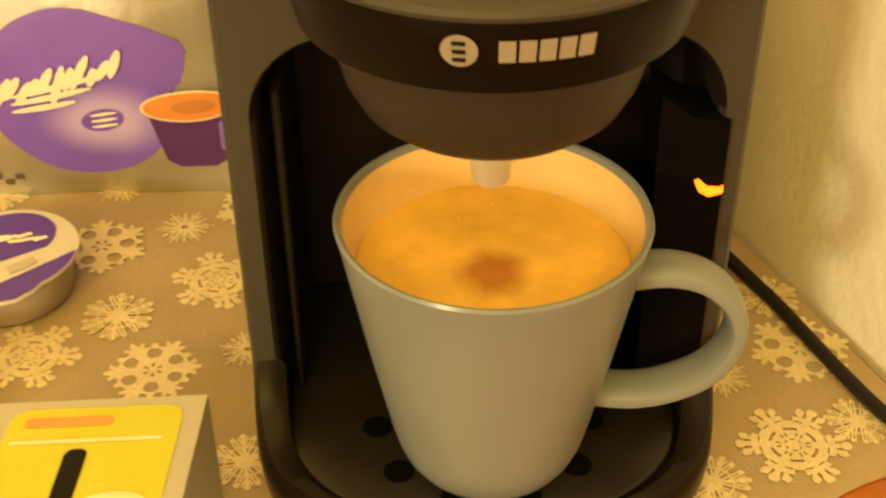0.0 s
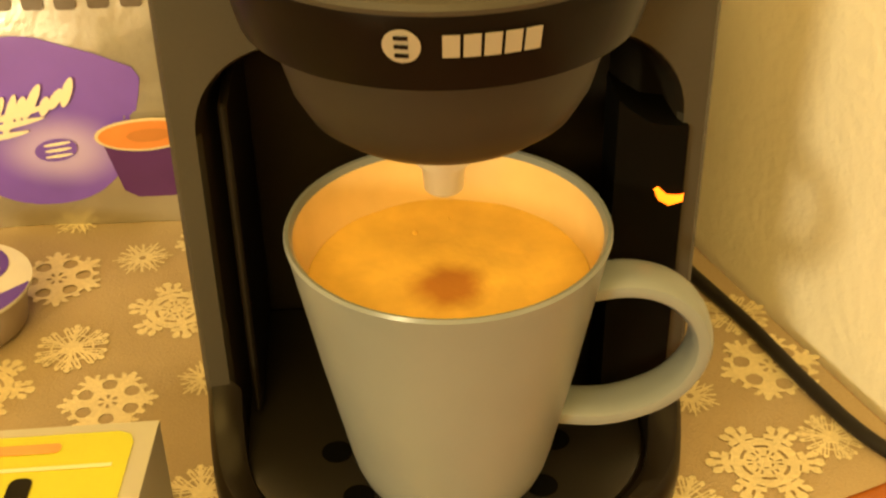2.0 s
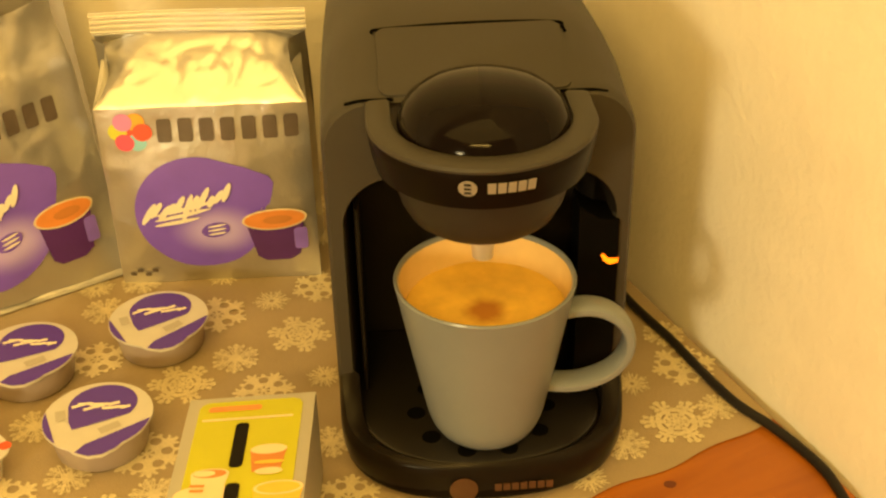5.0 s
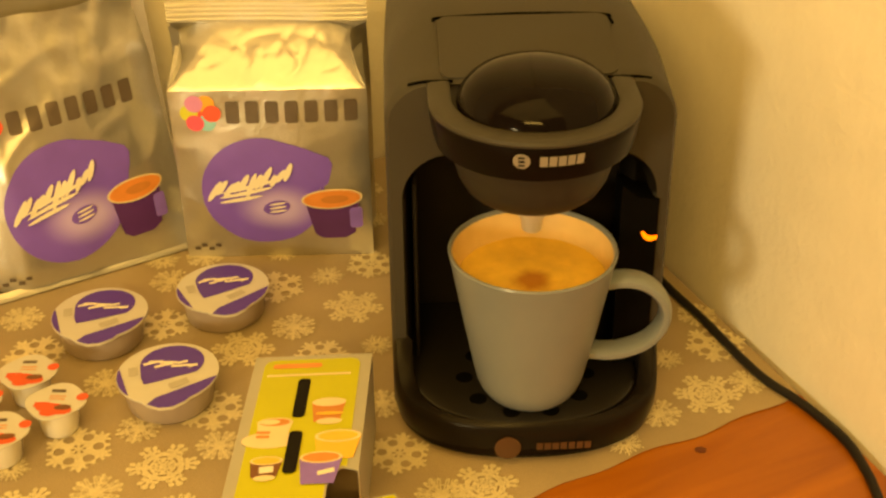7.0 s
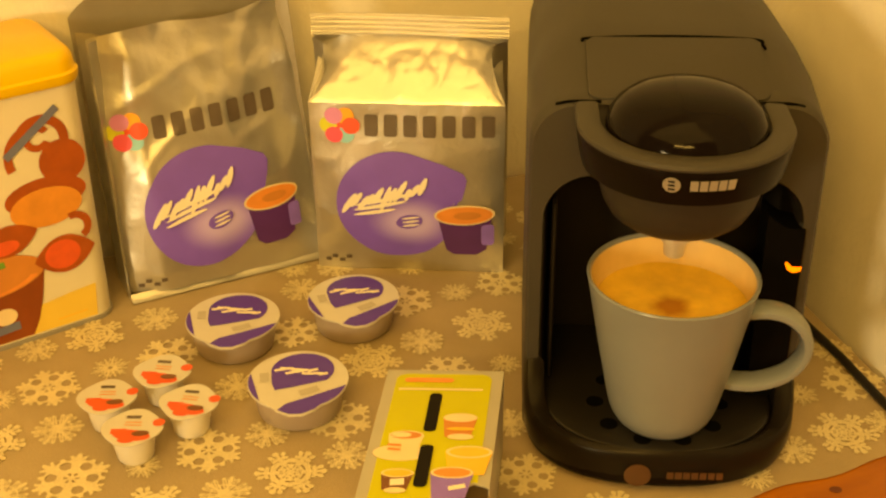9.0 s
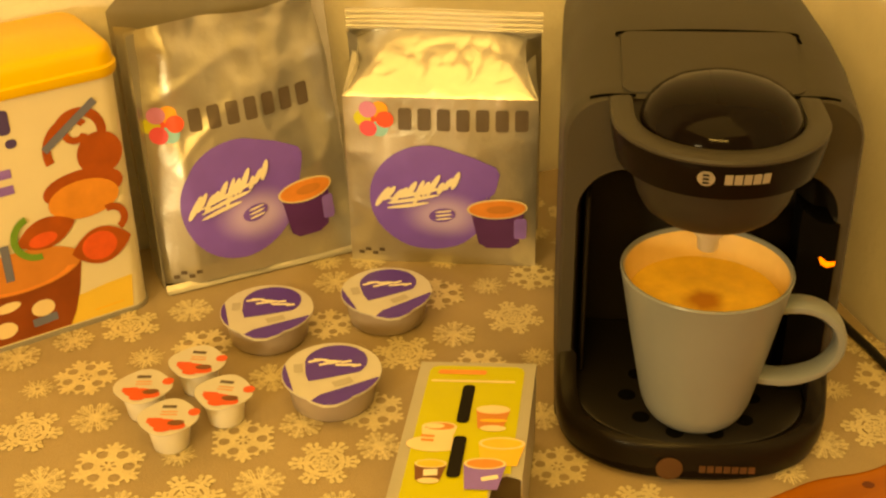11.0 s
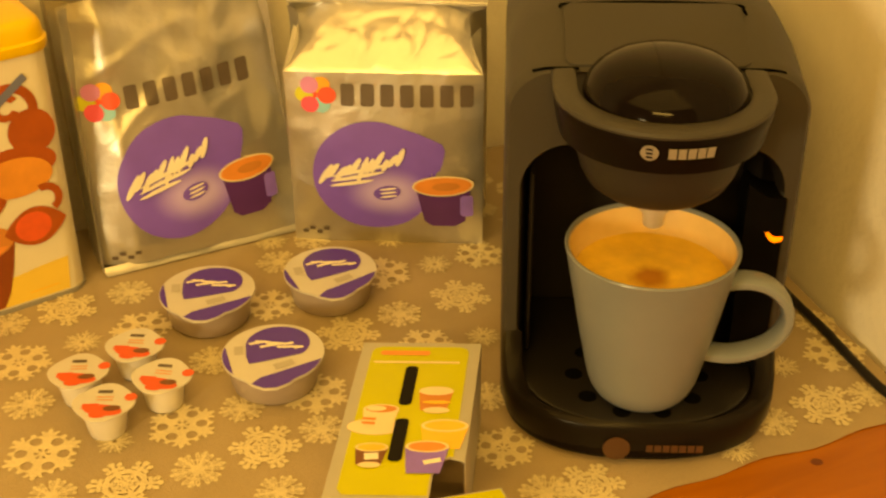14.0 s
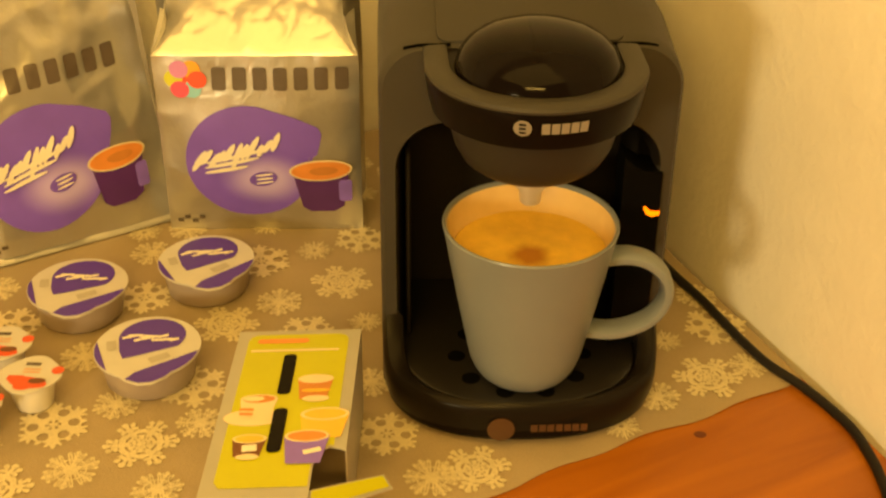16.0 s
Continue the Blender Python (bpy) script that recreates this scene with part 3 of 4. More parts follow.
part("status_light", plate([(-0.006, 0.0035), (-0.0045, 0.0045), (-0.001, 0.001), (0.004, 0.0005), (0.0052, 0.0012), (0.005, -0.002), (0.0, -0.0035), (-0.004, -0.001)], 0, 0.0006, lambda x, y, z: (0.0683 + x * 0.82, -0.0327 - z, 0.1155 + y * 0.82)), LED, machine, "glowing amber status light")

# ---- mug ----
MX, MY, MZ = 0.0010, -0.0525, 0.0284
mug = thing("mug", pose(MX, MY, MZ), "pale grey glazed mug full of foamy coffee on the drip tray", "mug")
part("wall", lathe([(0.0, 0.0), (0.0215, 0.0), (0.0238, 0.0010), (0.0262, 0.0034), (0.0285, 0.0072), (0.0303, 0.0120), (0.0318, 0.0185), (0.0380, 0.050), (0.0452, 0.0902), (0.0460, 0.0934), (0.0455, 0.0945), (0.0445, 0.0942), (0.0435, 0.0925)], 72), MUG, mug)
part("inside", lathe([(0.0436, 0.0926), (0.0418, 0.085), (0.0358, 0.046), (0.029, 0.010), (0.0, 0.006)], 72), MUGIN, mug, "off-white glazed inside")


def handle_mesh():
    bm = bmesh.new()
    line = [(0.0385, 0.0725), (0.051, 0.0742), (0.0622, 0.0715), (0.0708, 0.0640), (0.0745, 0.0540), (0.0728, 0.0438), (0.0660, 0.0345), (0.0555, 0.0288), (0.0445, 0.0265), (0.0320, 0.0275)]
    ext = [line[0], *line, line[-1]]
    pts = []
    for a, b, c, d in zip(ext, ext[1:], ext[2:], ext[3:]):
        for k in range(5):
            t = k / 5
            pts.append(tuple(0.5 * ((2 * q) + (r - p) * t + (2 * p - 5 * q + 4 * r - s) * t * t + (3 * q - p - 3 * r + s) * t ** 3) for p, q, r, s in zip(a, b, c, d)))
    pts.append(line[-1])
    rings = []
    for i, (x, z) in enumerate(pts):
        x0, z0 = pts[max(i - 1, 0)]
        x1, z1 = pts[min(i + 1, len(pts) - 1)]
        l = math.hypot(x1 - x0, z1 - z0)
        nx, nz = -(z1 - z0) / l, (x1 - x0) / l
        ring = []
        for k in range(14):
            a = 2 * math.pi * k / 14
            h = 0.0034 * math.copysign(abs(math.sin(a)) ** 0.8, math.sin(a))
            w = 0.0078 * math.copysign(abs(math.cos(a)) ** 0.7, math.cos(a))
            ring.append(bm.verts.new((x + nx * h, w, z + nz * h)))
        rings.append(ring)
    for a, b in zip(rings, rings[1:]):
        for k in range(14):
            bm.faces.new((a[k], a[(k + 1) % 14], b[(k + 1) % 14], b[k]))
    return bm


hd = part("handle", handle_mesh(), MUG, mug)
hd.matrix_local = pose(0, 0, 0, 0, 0, -3)
coffee = thing("coffee", pose(MX, MY, MZ + 0.0750), "orange-brown foamy coffee filling the mug", "coffee")


def foam_mesh():
    bm = bmesh.new()
    rings = [[bm.verts.new((0, 0, 0))]]
    for j in range(1, 17):
        r = 0.0405 * j / 16
        climb = 0.0022 * max(0, (j - 11) / 5) ** 2
        rings.append([bm.verts.new((r * math.cos(a), r * math.sin(a), climb + 0.0006 * noise.noise(Vector((r * math.cos(a) * 90, r * math.sin(a) * 90, 2))))) for a in (2 * math.pi * i / 48 for i in range(48))])
    for i in range(48):
        bm.faces.new((rings[0][0], rings[1][i], rings[1][(i + 1) % 48]))
    for a, b in zip(rings[1:], rings[2:]):
        for i in range(48):
            bm.faces.new((a[i], b[i], b[(i + 1) % 48], a[(i + 1) % 48]))
    return bm


part("foam", foam_mesh(), FOAM, coffee)
rb = random.Random(3)
for k in range(14):
    a, q = rb.uniform(0, 6.28), 0.0385 - abs(rb.gauss(0, 0.006))
    br = rb.uniform(0.0005, 0.0012)
    part("bubble", lathe([(0.0, br * 0.8 + 0.0003), (br * 0.6, br * 0.55 + 0.0003), (br, 0.0), (0.0, 0.0)], 10, q * math.cos(a), q * math.sin(a)), FOAM, coffee)

# ---- foil bags ----


def sheet_grid(f, nu, nv):
    bm = bmesh.new()
    g = [[bm.verts.new(f(i / nu, j / nv)) for i in range(nu + 1)] for j in range(nv + 1)]
    for a, b in zip(g, g[1:]):
        for i in range(nu):
            bm.faces.new((a[i], a[i + 1], b[i + 1], b[i]))
    return bm


def disc_outline(r):
    """A round disc with a blunt tab to the upper right."""
    pts = [(r * math.cos(a), r * math.sin(a)) for a in (radians(78 + 272 * i / 40) for i in range(41))]
    return pts + [(r * 1.12, r * 0.30), (r * 1.16, r * 0.50), (r * 1.10, r * 0.62), (r * 0.75, r * 0.80)]


def disc_print(cx, cz):
    """Purple print that pales softly towards a spot at (cx, cz) of the bag's front."""
    m = material("print_disc", (0.20, 0.105, 0.72), 0.42, vary=0.10, grain=40, blot=0.12, blot_scale=30)
    nt = m.node_tree
    b = nt.nodes["Principled BSDF"]
    src = b.inputs["Base Color"].links[0].from_socket
    co = nt.nodes.new("ShaderNodeTexCoord")
    mp = nt.nodes.new("ShaderNodeMapping")
    mp.inputs["Location"].default_value = (-cx, 0, -1.5 * cz)
    mp.inputs["Scale"].default_value = (1, 0, 1.5)
    nt.links.new(co.outputs["Object"], mp.inputs[0])
    ln = nt.nodes.new("ShaderNodeVectorMath")
    ln.operation = "LENGTH"
    nt.links.new(mp.outputs[0], ln.inputs[0])
    rm = nt.nodes.new("ShaderNodeMapRange")
    rm.interpolation_type = "SMOOTHSTEP"
    rm.inputs[1].default_value, rm.inputs[2].default_value = 0.006, 0.034
    rm.inputs[3].default_value, rm.inputs[4].default_value = 0.85, 0.0
    nt.links.new(ln.outputs["Value"], rm.inputs[0])
    mx = nt.nodes.new("ShaderNodeMix")
    mx.data_type = "RGBA"
    nt.links.new(rm.outputs[0], mx.inputs[0])
    nt.links.new(src, mx.inputs[6])
    mx.inputs[7].default_value = (0.56, 0.46, 0.92, 1)
    nt.links.new(mx.outputs[2], b.inputs["Base Color"])
    return m


def bag_print(bag, face, cx, cz, fx, fz):
    """The printed front about a disc at (cx, cz), a flower at (fx, fz): face(x, z, lift) gives the place on the bag."""
    def on(dx, dz, k):
        return lambda x, y, z: face(x + dx, y + dz, 0.0004 + 0.0003 * k)
    fl = part("flower", plate(oval(0, 0, 0.0035, 0.0035, 12), 0, 0, on(fx, fz, 0)), PETALS[1], bag, "flower of six coloured petals")
    for k in range(6):
        a = radians(60 - 60 * k)
        part("petal", plate(oval(0.0078 * math.cos(a), 0.0078 * math.sin(a), 0.0062, 0.0058, 18), 0, 0, on(fx, fz, 1 + k % 2)), PETALS[k], fl)
    for k in range(7):
        part("letter_block", plate(rounded(fx + 0.0170 + 0.0133 * k, fx + 0.0260 + 0.0133 * k, fz - 0.0072, fz + 0.0080, 0.0018, 3), 0, 0, on(0, 0, 1)), DARKP, bag)
    d = part("disc", plate(disc_outline(0.0425), 0, 0, on(cx, cz, 1)), disc_print(cx + 0.010, cz - 0.012), bag, "purple printed disc with a pale middle")
    part("swirl", plate(oval(0, 0, 0.0095, 0.0056, 22, 0.2), 0, 0, on(cx + 0.009, cz - 0.0110, 4)), PURPLE, d)
    for k in range(3):
        part("swirl_line", plate(oval(0, 0, 0.0062, 0.0008, 12, 0.15), 0, 0, on(cx + 0.010, cz - 0.0078 - 0.0030 * k, 4.5)), WHITEP, d)
    rs = random.Random(5)
    strokes = [oval(-0.0290 + 0.0052 * k, 0.0030 + 0.0014 * k + 0.0020 * math.sin(2.1 * k), 0.0021, 0.0050 + 0.0032 * rs.random() + (0.003 if k in (0, 5, 7) else 0), 12, -0.35 - 0.3 * rs.random()) for k in range(11)]
    strokes += [oval(-0.0030 - 0.004 * k, 0.0080 - 0.0052 * k, 0.0235 - 0.004 * k, 0.0015, 16, 0.27 - 0.03 * k) for k in range(3)]
    for i, q in enumerate(strokes):
        part("scribble_stroke", plate(q, 0, 0, on(cx - 0.004, cz - 0.001, 5 + 0.2 * i)), WHITEP, d)
    ux, uz = cx + 0.0478, cz - 0.005
    cup = part("printed_cup", plate([(-0.0190, 0.0), (0.0190, 0.0), (0.0150, -0.0300), (0.008, -0.0345), (-0.008, -0.0345), (-0.0135, -0.0300)], 0, 0, on(ux, uz, 6)), DPURPLE, bag, "printed purple cup")
    part("cup_handle", plate(rounded(0.0115, 0.0205, -0.026, -0.009, 0.0025), 0, 0, on(ux, uz, 7)), LILAC, cup)
    part("cup_rim", plate(oval(0, 0, 0.0212, 0.0085, 28), 0, 0, on(ux, uz, 8)), CREAMP, cup)
    part("cup_drink", plate(oval(0, 0, 0.0196, 0.0072, 28), 0, 0, on(ux, uz, 9)), ORANGEP, cup)
    part("cup_drink", plate(oval(0.002, 0, 0.0095, 0.0034, 20), 0, 0, on(ux, uz, 10)), COCOAP, cup)
    part("fine_print", join(*[plate(bar(cx + (-0.051 + 0.005 * k), cz - 0.048 + 0.003 * (k % 2), 0.0040, 0.0028), 0, 0, on(0, 0, 1)) for k in range(4)]), DARKP, bag)


# closed bag: front, sloping shoulder, pleated seal
BW, BD, BF, BT = 0.1335, 0.058, 0.131, 0.1668
bag_r = thing("coffee_bag", pose(-0.157, 0.1545, 0, 0, 0, -1.5), "sealed silver foil bag with purple disc print standing upright", "coffee bag", "foil bags")


def ridge(x, z, seed):
    """Sharp-edged wrinkles, 0 to 1."""
    a = 1 - abs(noise.noise(Vector((x, z, seed)))) * 2.2
    return max(0, a) ** 2


def bulge(x, z):
    u = 1 - (2 * x / BW) ** 2
    v = math.sin(math.pi * min(max(z / BF, 0), 1))
    return -0.009 * max(u, 0) ** 0.7 * v - 0.0010 * noise.noise(Vector((x * 40, z * 40, 0))) - 0.0009 * ridge(x * 26 + z * 12, z * 20, 2) * (0.35 + 0.65 * abs(2 * x / BW) ** 2)


def bag_r_front(x, z, lift=0.0):
    return (x, bulge(x, z) - lift - 0.004 * z / BF, z)


part("front", sheet_grid(lambda u, v: bag_r_front(-BW / 2 + BW * u, BF * v), 70, 70), FOIL, bag_r)


def shoulder(u, v):
    x = -BW / 2 + BW * u
    e = abs(2 * u - 1)
    h = 1 - 0.58 * v
    dip = 0.095 * max(0, e - h) * (1 - v) ** 0.5
    w = math.sin(math.pi * v)
    crease = (0.0011 * noise.noise(Vector((x * 20, v * 1.7, 5))) + 0.0011 * ridge(x * 30 + v * 0.8, v * 2.0, 4) + 0.0010 * ridge(x * 60 - v, v * 1.5, 9) * v + 0.0005 * noise.noise(Vector((x * 120, v * 8, 3)))) * w
    y0 = bag_r_front(x, BF)[1]
    return (x * (1 - 0.05 * math.sin(math.pi * v) * e ** 4), y0 + (0.030 - y0) * v ** 1.25 + crease + dip, BF + (BT - BF) * (1 - (1 - v) ** 1.15) + 0.25 * dip - crease * 0.7)


part("shoulder", sheet_grid(shoulder, 70, 34), FOIL, bag_r)
part("seal", sheet_grid(lambda u, v: (-BW / 2 - 0.001 + (BW + 0.002) * u, 0.029 + 0.0009 * math.sin(v * math.pi * 9) + 0.002 * math.sin(u * 5), BT + 0.0155 * v), 30, 54), FOIL, bag_r, "pleated heat seal of silver foil")
for sg in (-1, 1):
    part("gusset", sheet_grid(lambda u, v: (sg * (BW / 2 - 0.010 * math.sin(math.pi * u) * (0.4 + 0.6 * v)), -0.004 * v + (BD + 0.004 * v) * u * (1 - 0.55 * max(0, v - 0.72) / 0.28), (BF + (BT - BF) * min(1, 1.8 * u)) * v if v > 0.95 else BF * v), 8, 24), FOIL, bag_r)
part("back", sheet_grid(lambda u, v: (-BW / 2 + BW * u, BD - (BD - 0.0305) * max(0, v - 0.7) / 0.3, BT * v), 12, 12), FOIL, bag_r)
bag_print(bag_r, bag_r_front, -0.008, 0.056, -0.0456, 0.1157)

# opened bag, leaning a little
LW, LH = 0.144, 0.178
bag_l = thing("coffee_bag", pose(-0.2848, 0.1366, 0, 0, 0, 29.5), "opened silver foil bag with purple disc print leaning back", "coffee bag", "foil bags")
LEAN = 0.20


def bag_l_front(x, z, lift=0.0):
    u = 1 - (2 * x / LW) ** 2
    v = math.sin(math.pi * min(max(z / LH, 0), 1) ** 0.8)
    t = max(0, z / LH) ** 1.6
    y = -0.010 * max(u, 0) ** 0.8 * v - 0.0016 * noise.noise(Vector((x * 30, z * 30, 7))) - 0.0011 * ridge(x * 20 - z * 14, z * 18 + x * 8, 6) - t * (0.0030 * noise.noise(Vector((x * 34 + z * 9, z * 10, 3))) + 0.0012 * noise.noise(Vector((x * 80, z * 50, 11))))
    y += 0.34 * max(0, -x - 0.048) + 0.10 * max(0, x - 0.040) * t
    return (x * (1 - 0.04 * z / LH), y + LEAN * z - lift, z)


def l_top(u):
    return LH + 0.012 * u + 0.003 * math.sin(u * 7)


part("front", sheet_grid(lambda u, v: bag_l_front(-LW / 2 + LW * u, 0.004 + (l_top(u) - 0.004) * v), 60, 70), FOIL, bag_l)
part("back", sheet_grid(lambda u, v: (-LW / 2 - 0.003 * v + (LW + 0.003 * v) * u, 0.036 + (0.026 + 0.004 * math.sin(u * 5)) * v, (l_top(u) + 0.010 + 0.017 * math.sin(math.pi * min(1, u * 1.05)) ** 0.8 + 0.0012 * math.sin(u * 23)) * v), 40, 16), FOILSHADE, bag_l, "dull foil back panel seen from inside")
# The right gusset takes the darkened foil: its shade is coloured in.
for sg in (-1, 1):
    part("gusset", sheet_grid(lambda u, v: (sg * (LW / 2 - 0.012 * math.sin(math.pi * u) * v) * (1 - 0.04 * v * (1 - u)), LEAN * LH * v * (1 - u) + u * (0.036 + 0.024 * v), l_top(0.5 + sg / 2) * v), 8, 20), FOILSHADE if sg > 0 else FOIL, bag_l)
part("bottom_seam", sheet_grid(lambda u, v: (-LW / 2 + LW * u, -0.004 + 0.006 * v, 0.0012 + 0.004 * v * v), 12, 3), FOIL, bag_l)
bag_print(bag_l, lambda x, z, lift: bag_l_front(x, z + 0.055 * x + 0.0015, lift), -0.012, 0.059, -0.0563, 0.1187)

# ---- cocoa tin ----
tin = thing("cocoa_tin", pose(-0.3546, 0.0884, 0, 0, 0, 37.3), "tall white cocoa tin with a yellow plastic lid", "tin")
TL, TD, TH = 0.165, 0.082, 0.174


def tin_plan(grow=0.0):
    return rounded(-TL - grow, grow, -grow, TD + grow, 0.014 + grow, 8)


part("body", stack([(tin_plan(), 0.0), (tin_plan(), TH)]), TINWHITE, tin, "white printed tin wall")
part("bottom_rim", stack([(tin_plan(0.0012), 0.0), (tin_plan(0.0012), 0.003)]), SILVERPRINT, tin)
part("lid", stack([(tin_plan(0.002), TH - 0.003), (tin_plan(0.0030), TH - 0.001), (tin_plan(0.0032), TH + 0.0035), (tin_plan(0.0015), TH + 0.0048), (tin_plan(0.0008), TH + 0.0115), (tin_plan(-0.0006), TH + 0.0150), (tin_plan(-0.0040), TH + 0.0172)]), LIDYELLOW, tin, "yellow plastic lid")
LAYER = 0.0003


def on_tin(k):
    return lambda x, y, z: (x, -LAYER * (1 + k), y)


def arc_band(cx, cy, r0, r1, a0, a1, n=20):
    """The outline of a bent band between two radii."""
    ang = [radians(a0 + (a1 - a0) * i / n) for i in range(n + 1)]
    return [(cx + r1 * math.cos(a), cy + r1 * math.sin(a)) for a in ang] + [(cx + r0 * math.cos(a), cy + r0 * math.sin(a)) for a in reversed(ang)]


def lens_shape(cx, cy, rx, ry, turn, n=14):
    """A pointed oval."""
    c, q = math.cos(turn), math.sin(turn)
    pts = [(rx * (1 - 2 * i / n), ry * math.sin(math.pi * i / n) ** 0.8) for i in range(n + 1)]
    pts += [(x, -y) for x, y in reversed(pts[1:-1])]
    return [(cx + x * c - y * q, cy + x * q + y * c) for x, y in pts]


def strip(outline, k):
    """A thin printed band whose outline may bend in on itself."""
    bm = bmesh.new()
    m = len(outline) // 2
    vs = [bm.verts.new(on_tin(k)(x, y, 0)) for x, y in outline]
    for i in range(m - 1):
        bm.faces.new((vs[i], vs[i + 1], vs[-2 - i], vs[-1 - i]))
    return bm


part("yellow_band", plate([(-TL + 0.014, 0.004), (-0.0135, 0.004), (-0.0115, 0.0285), (-0.030, 0.0270), (-0.045, 0.0248), (-0.1, 0.022), (-TL + 0.014, 0.020)], 0, 0, on_tin(0)), TINYELLOW, tin)
part("fine_print", plate(bar(-0.030, 0.0100, 0.020, 0.0012, 0.03), 0, 0, on_tin(1)), AMBERP, tin)
pc = part("printed_cup", plate([(-0.1245, 0.052), (-0.0432, 0.052), (-0.0475, 0.030), (-0.0525, 0.014), (-0.0575, 0.0045), (-0.110, 0.0045), (-0.117, 0.020)], 0, 0, on_tin(1)), BROWNRED, tin, "printed cup of cocoa")
part("cup_drink", plate(oval(-0.0838, 0.0535, 0.0408, 0.0150, 34), 0, 0, on_tin(2)), COCOAP, pc)
part("drink_edge", strip(arc_band(-0.0838, 0.0535, 0.0330, 0.0385, 200, 340), 3), ORANGEP, pc)
for v in pc.children[-1].data.vertices:
    v.co.z = 0.0535 + (v.co.z - 0.0535) * 0.37
part("cup_label", plate(oval(-0.0735, 0.0235, 0.0078, 0.0062, 16), 0, 0, on_tin(2)), CREAMP, pc)
part("cup_label", plate(bar(-0.0735, 0.0145, 0.0165, 0.0060, 0.08), 0, 0, on_tin(2.5)), TEALP, pc)
part("cup_label", plate(oval(-0.1000, 0.0150, 0.0080, 0.0060, 16), 0, 0, on_tin(2)), CREAMP, pc)
part("cup_label", plate(oval(-0.0955, 0.0310, 0.0085, 0.0036, 16, 0.1), 0, 0, on_tin(2)), CREAMP, pc)
part("straw", plate(bar(-0.0905, 0.0625, 0.0055, 0.026), 0, 0, on_tin(3.5)), TEALP, pc)
part("printed_pod", plate(lens_shape(-0.0630, 0.0765, 0.0200, 0.0108, 0.18), 0, 0, on_tin(3)), REDBROWN, tin)
part("printed_pod", plate(oval(-0.0655, 0.0725, 0.0095, 0.0050, 18, 0.1), 0, 0, on_tin(3.6)), REDP, tin)
part("printed_leaf", strip(arc_band(-0.0690, 0.0760, 0.0125, 0.0170, 110, 275, 16), 4.2), GREENP, tin)
part("printed_pod", plate(lens_shape(-0.0285, 0.0570, 0.0205, 0.0135, 0.06), 0, 0, on_tin(3)), REDBROWN, tin)
part("printed_pod", plate(oval(-0.0300, 0.0570, 0.0120, 0.0105, 20), 0, 0, on_tin(3.5)), REDP, tin)
part("printed_shape", plate(oval(-0.0200, 0.1215, 0.0150, 0.0150, 26), 0, 0, on_tin(1)), REDBROWN, tin, "plain red-brown printed shape")
part("printed_shape", plate(oval(-0.0340, 0.1010, 0.0265, 0.0125, 26), 0, 0, on_tin(1.4)), REDBROWN, tin, "plain red-brown printed shape")
part("printed_shape", plate(oval(-0.0350, 0.0930, 0.0235, 0.0135, 26), 0, 0, on_tin(2)), AMBERRED, tin, "plain orange printed shape")
part("printed_shape", strip(arc_band(-0.0190, 0.0740, 0.0060, 0.0110, -60, 110, 16), 2.4), REDBROWN, tin, "plain red-brown printed band")
part("printed_shape", strip(arc_band(-0.0310, 0.1380, 0.0115, 0.0175, -10, 150, 20), 1.2), REDBROWN, tin, "plain red-brown printed band")
part("printed_shape", strip(arc_band(-0.0330, 0.1290, 0.0175, 0.0230, 120, 200, 16), 1.6), REDBROWN, tin, "plain red-brown printed band")
part("printed_shape", strip(arc_band(-0.0335, 0.1405, 0.0045, 0.0090, 30, 330, 22), 1.9), REDBROWN, tin, "plain red-brown printed ring")
part("printed_shape", plate(bar(-0.0365, 0.1450, 0.045, 0.0052, 0.63), 0, 0, on_tin(2.4)), TEALP, tin, "plain slate blue printed bar")
for cx, cz, w, h in ((-0.0760, 0.1565, 0.0075, 0.016), (-0.0735, 0.1420, 0.007, 0.006), (-0.094, 0.150, 0.018, 0.024)):
    part("letter_block", plate(rounded(cx - w / 2, cx + w / 2, cz - h / 2, cz + h / 2, 0.0025, 3), 0, 0, on_tin(1)), BLUEP, tin)
for cz in (0.123, 0.112):
    part("fine_print", plate(bar(-0.092, cz, 0.030, 0.006), 0, 0, on_tin(1)), LILAC, tin)

# ---- capsules ----


def pod_outline(r):
    """A round lid with a small blunt tab."""
    pts = [(r * math.cos(a), r * math.sin(a)) for a in (radians(-62 + 304 * i / 44) for i in range(45))]
    return pts + [(-0.36 * r, -1.02 * r), (-0.12 * r, -1.17 * r), (0.12 * r, -1.17 * r), (0.36 * r, -1.02 * r)]


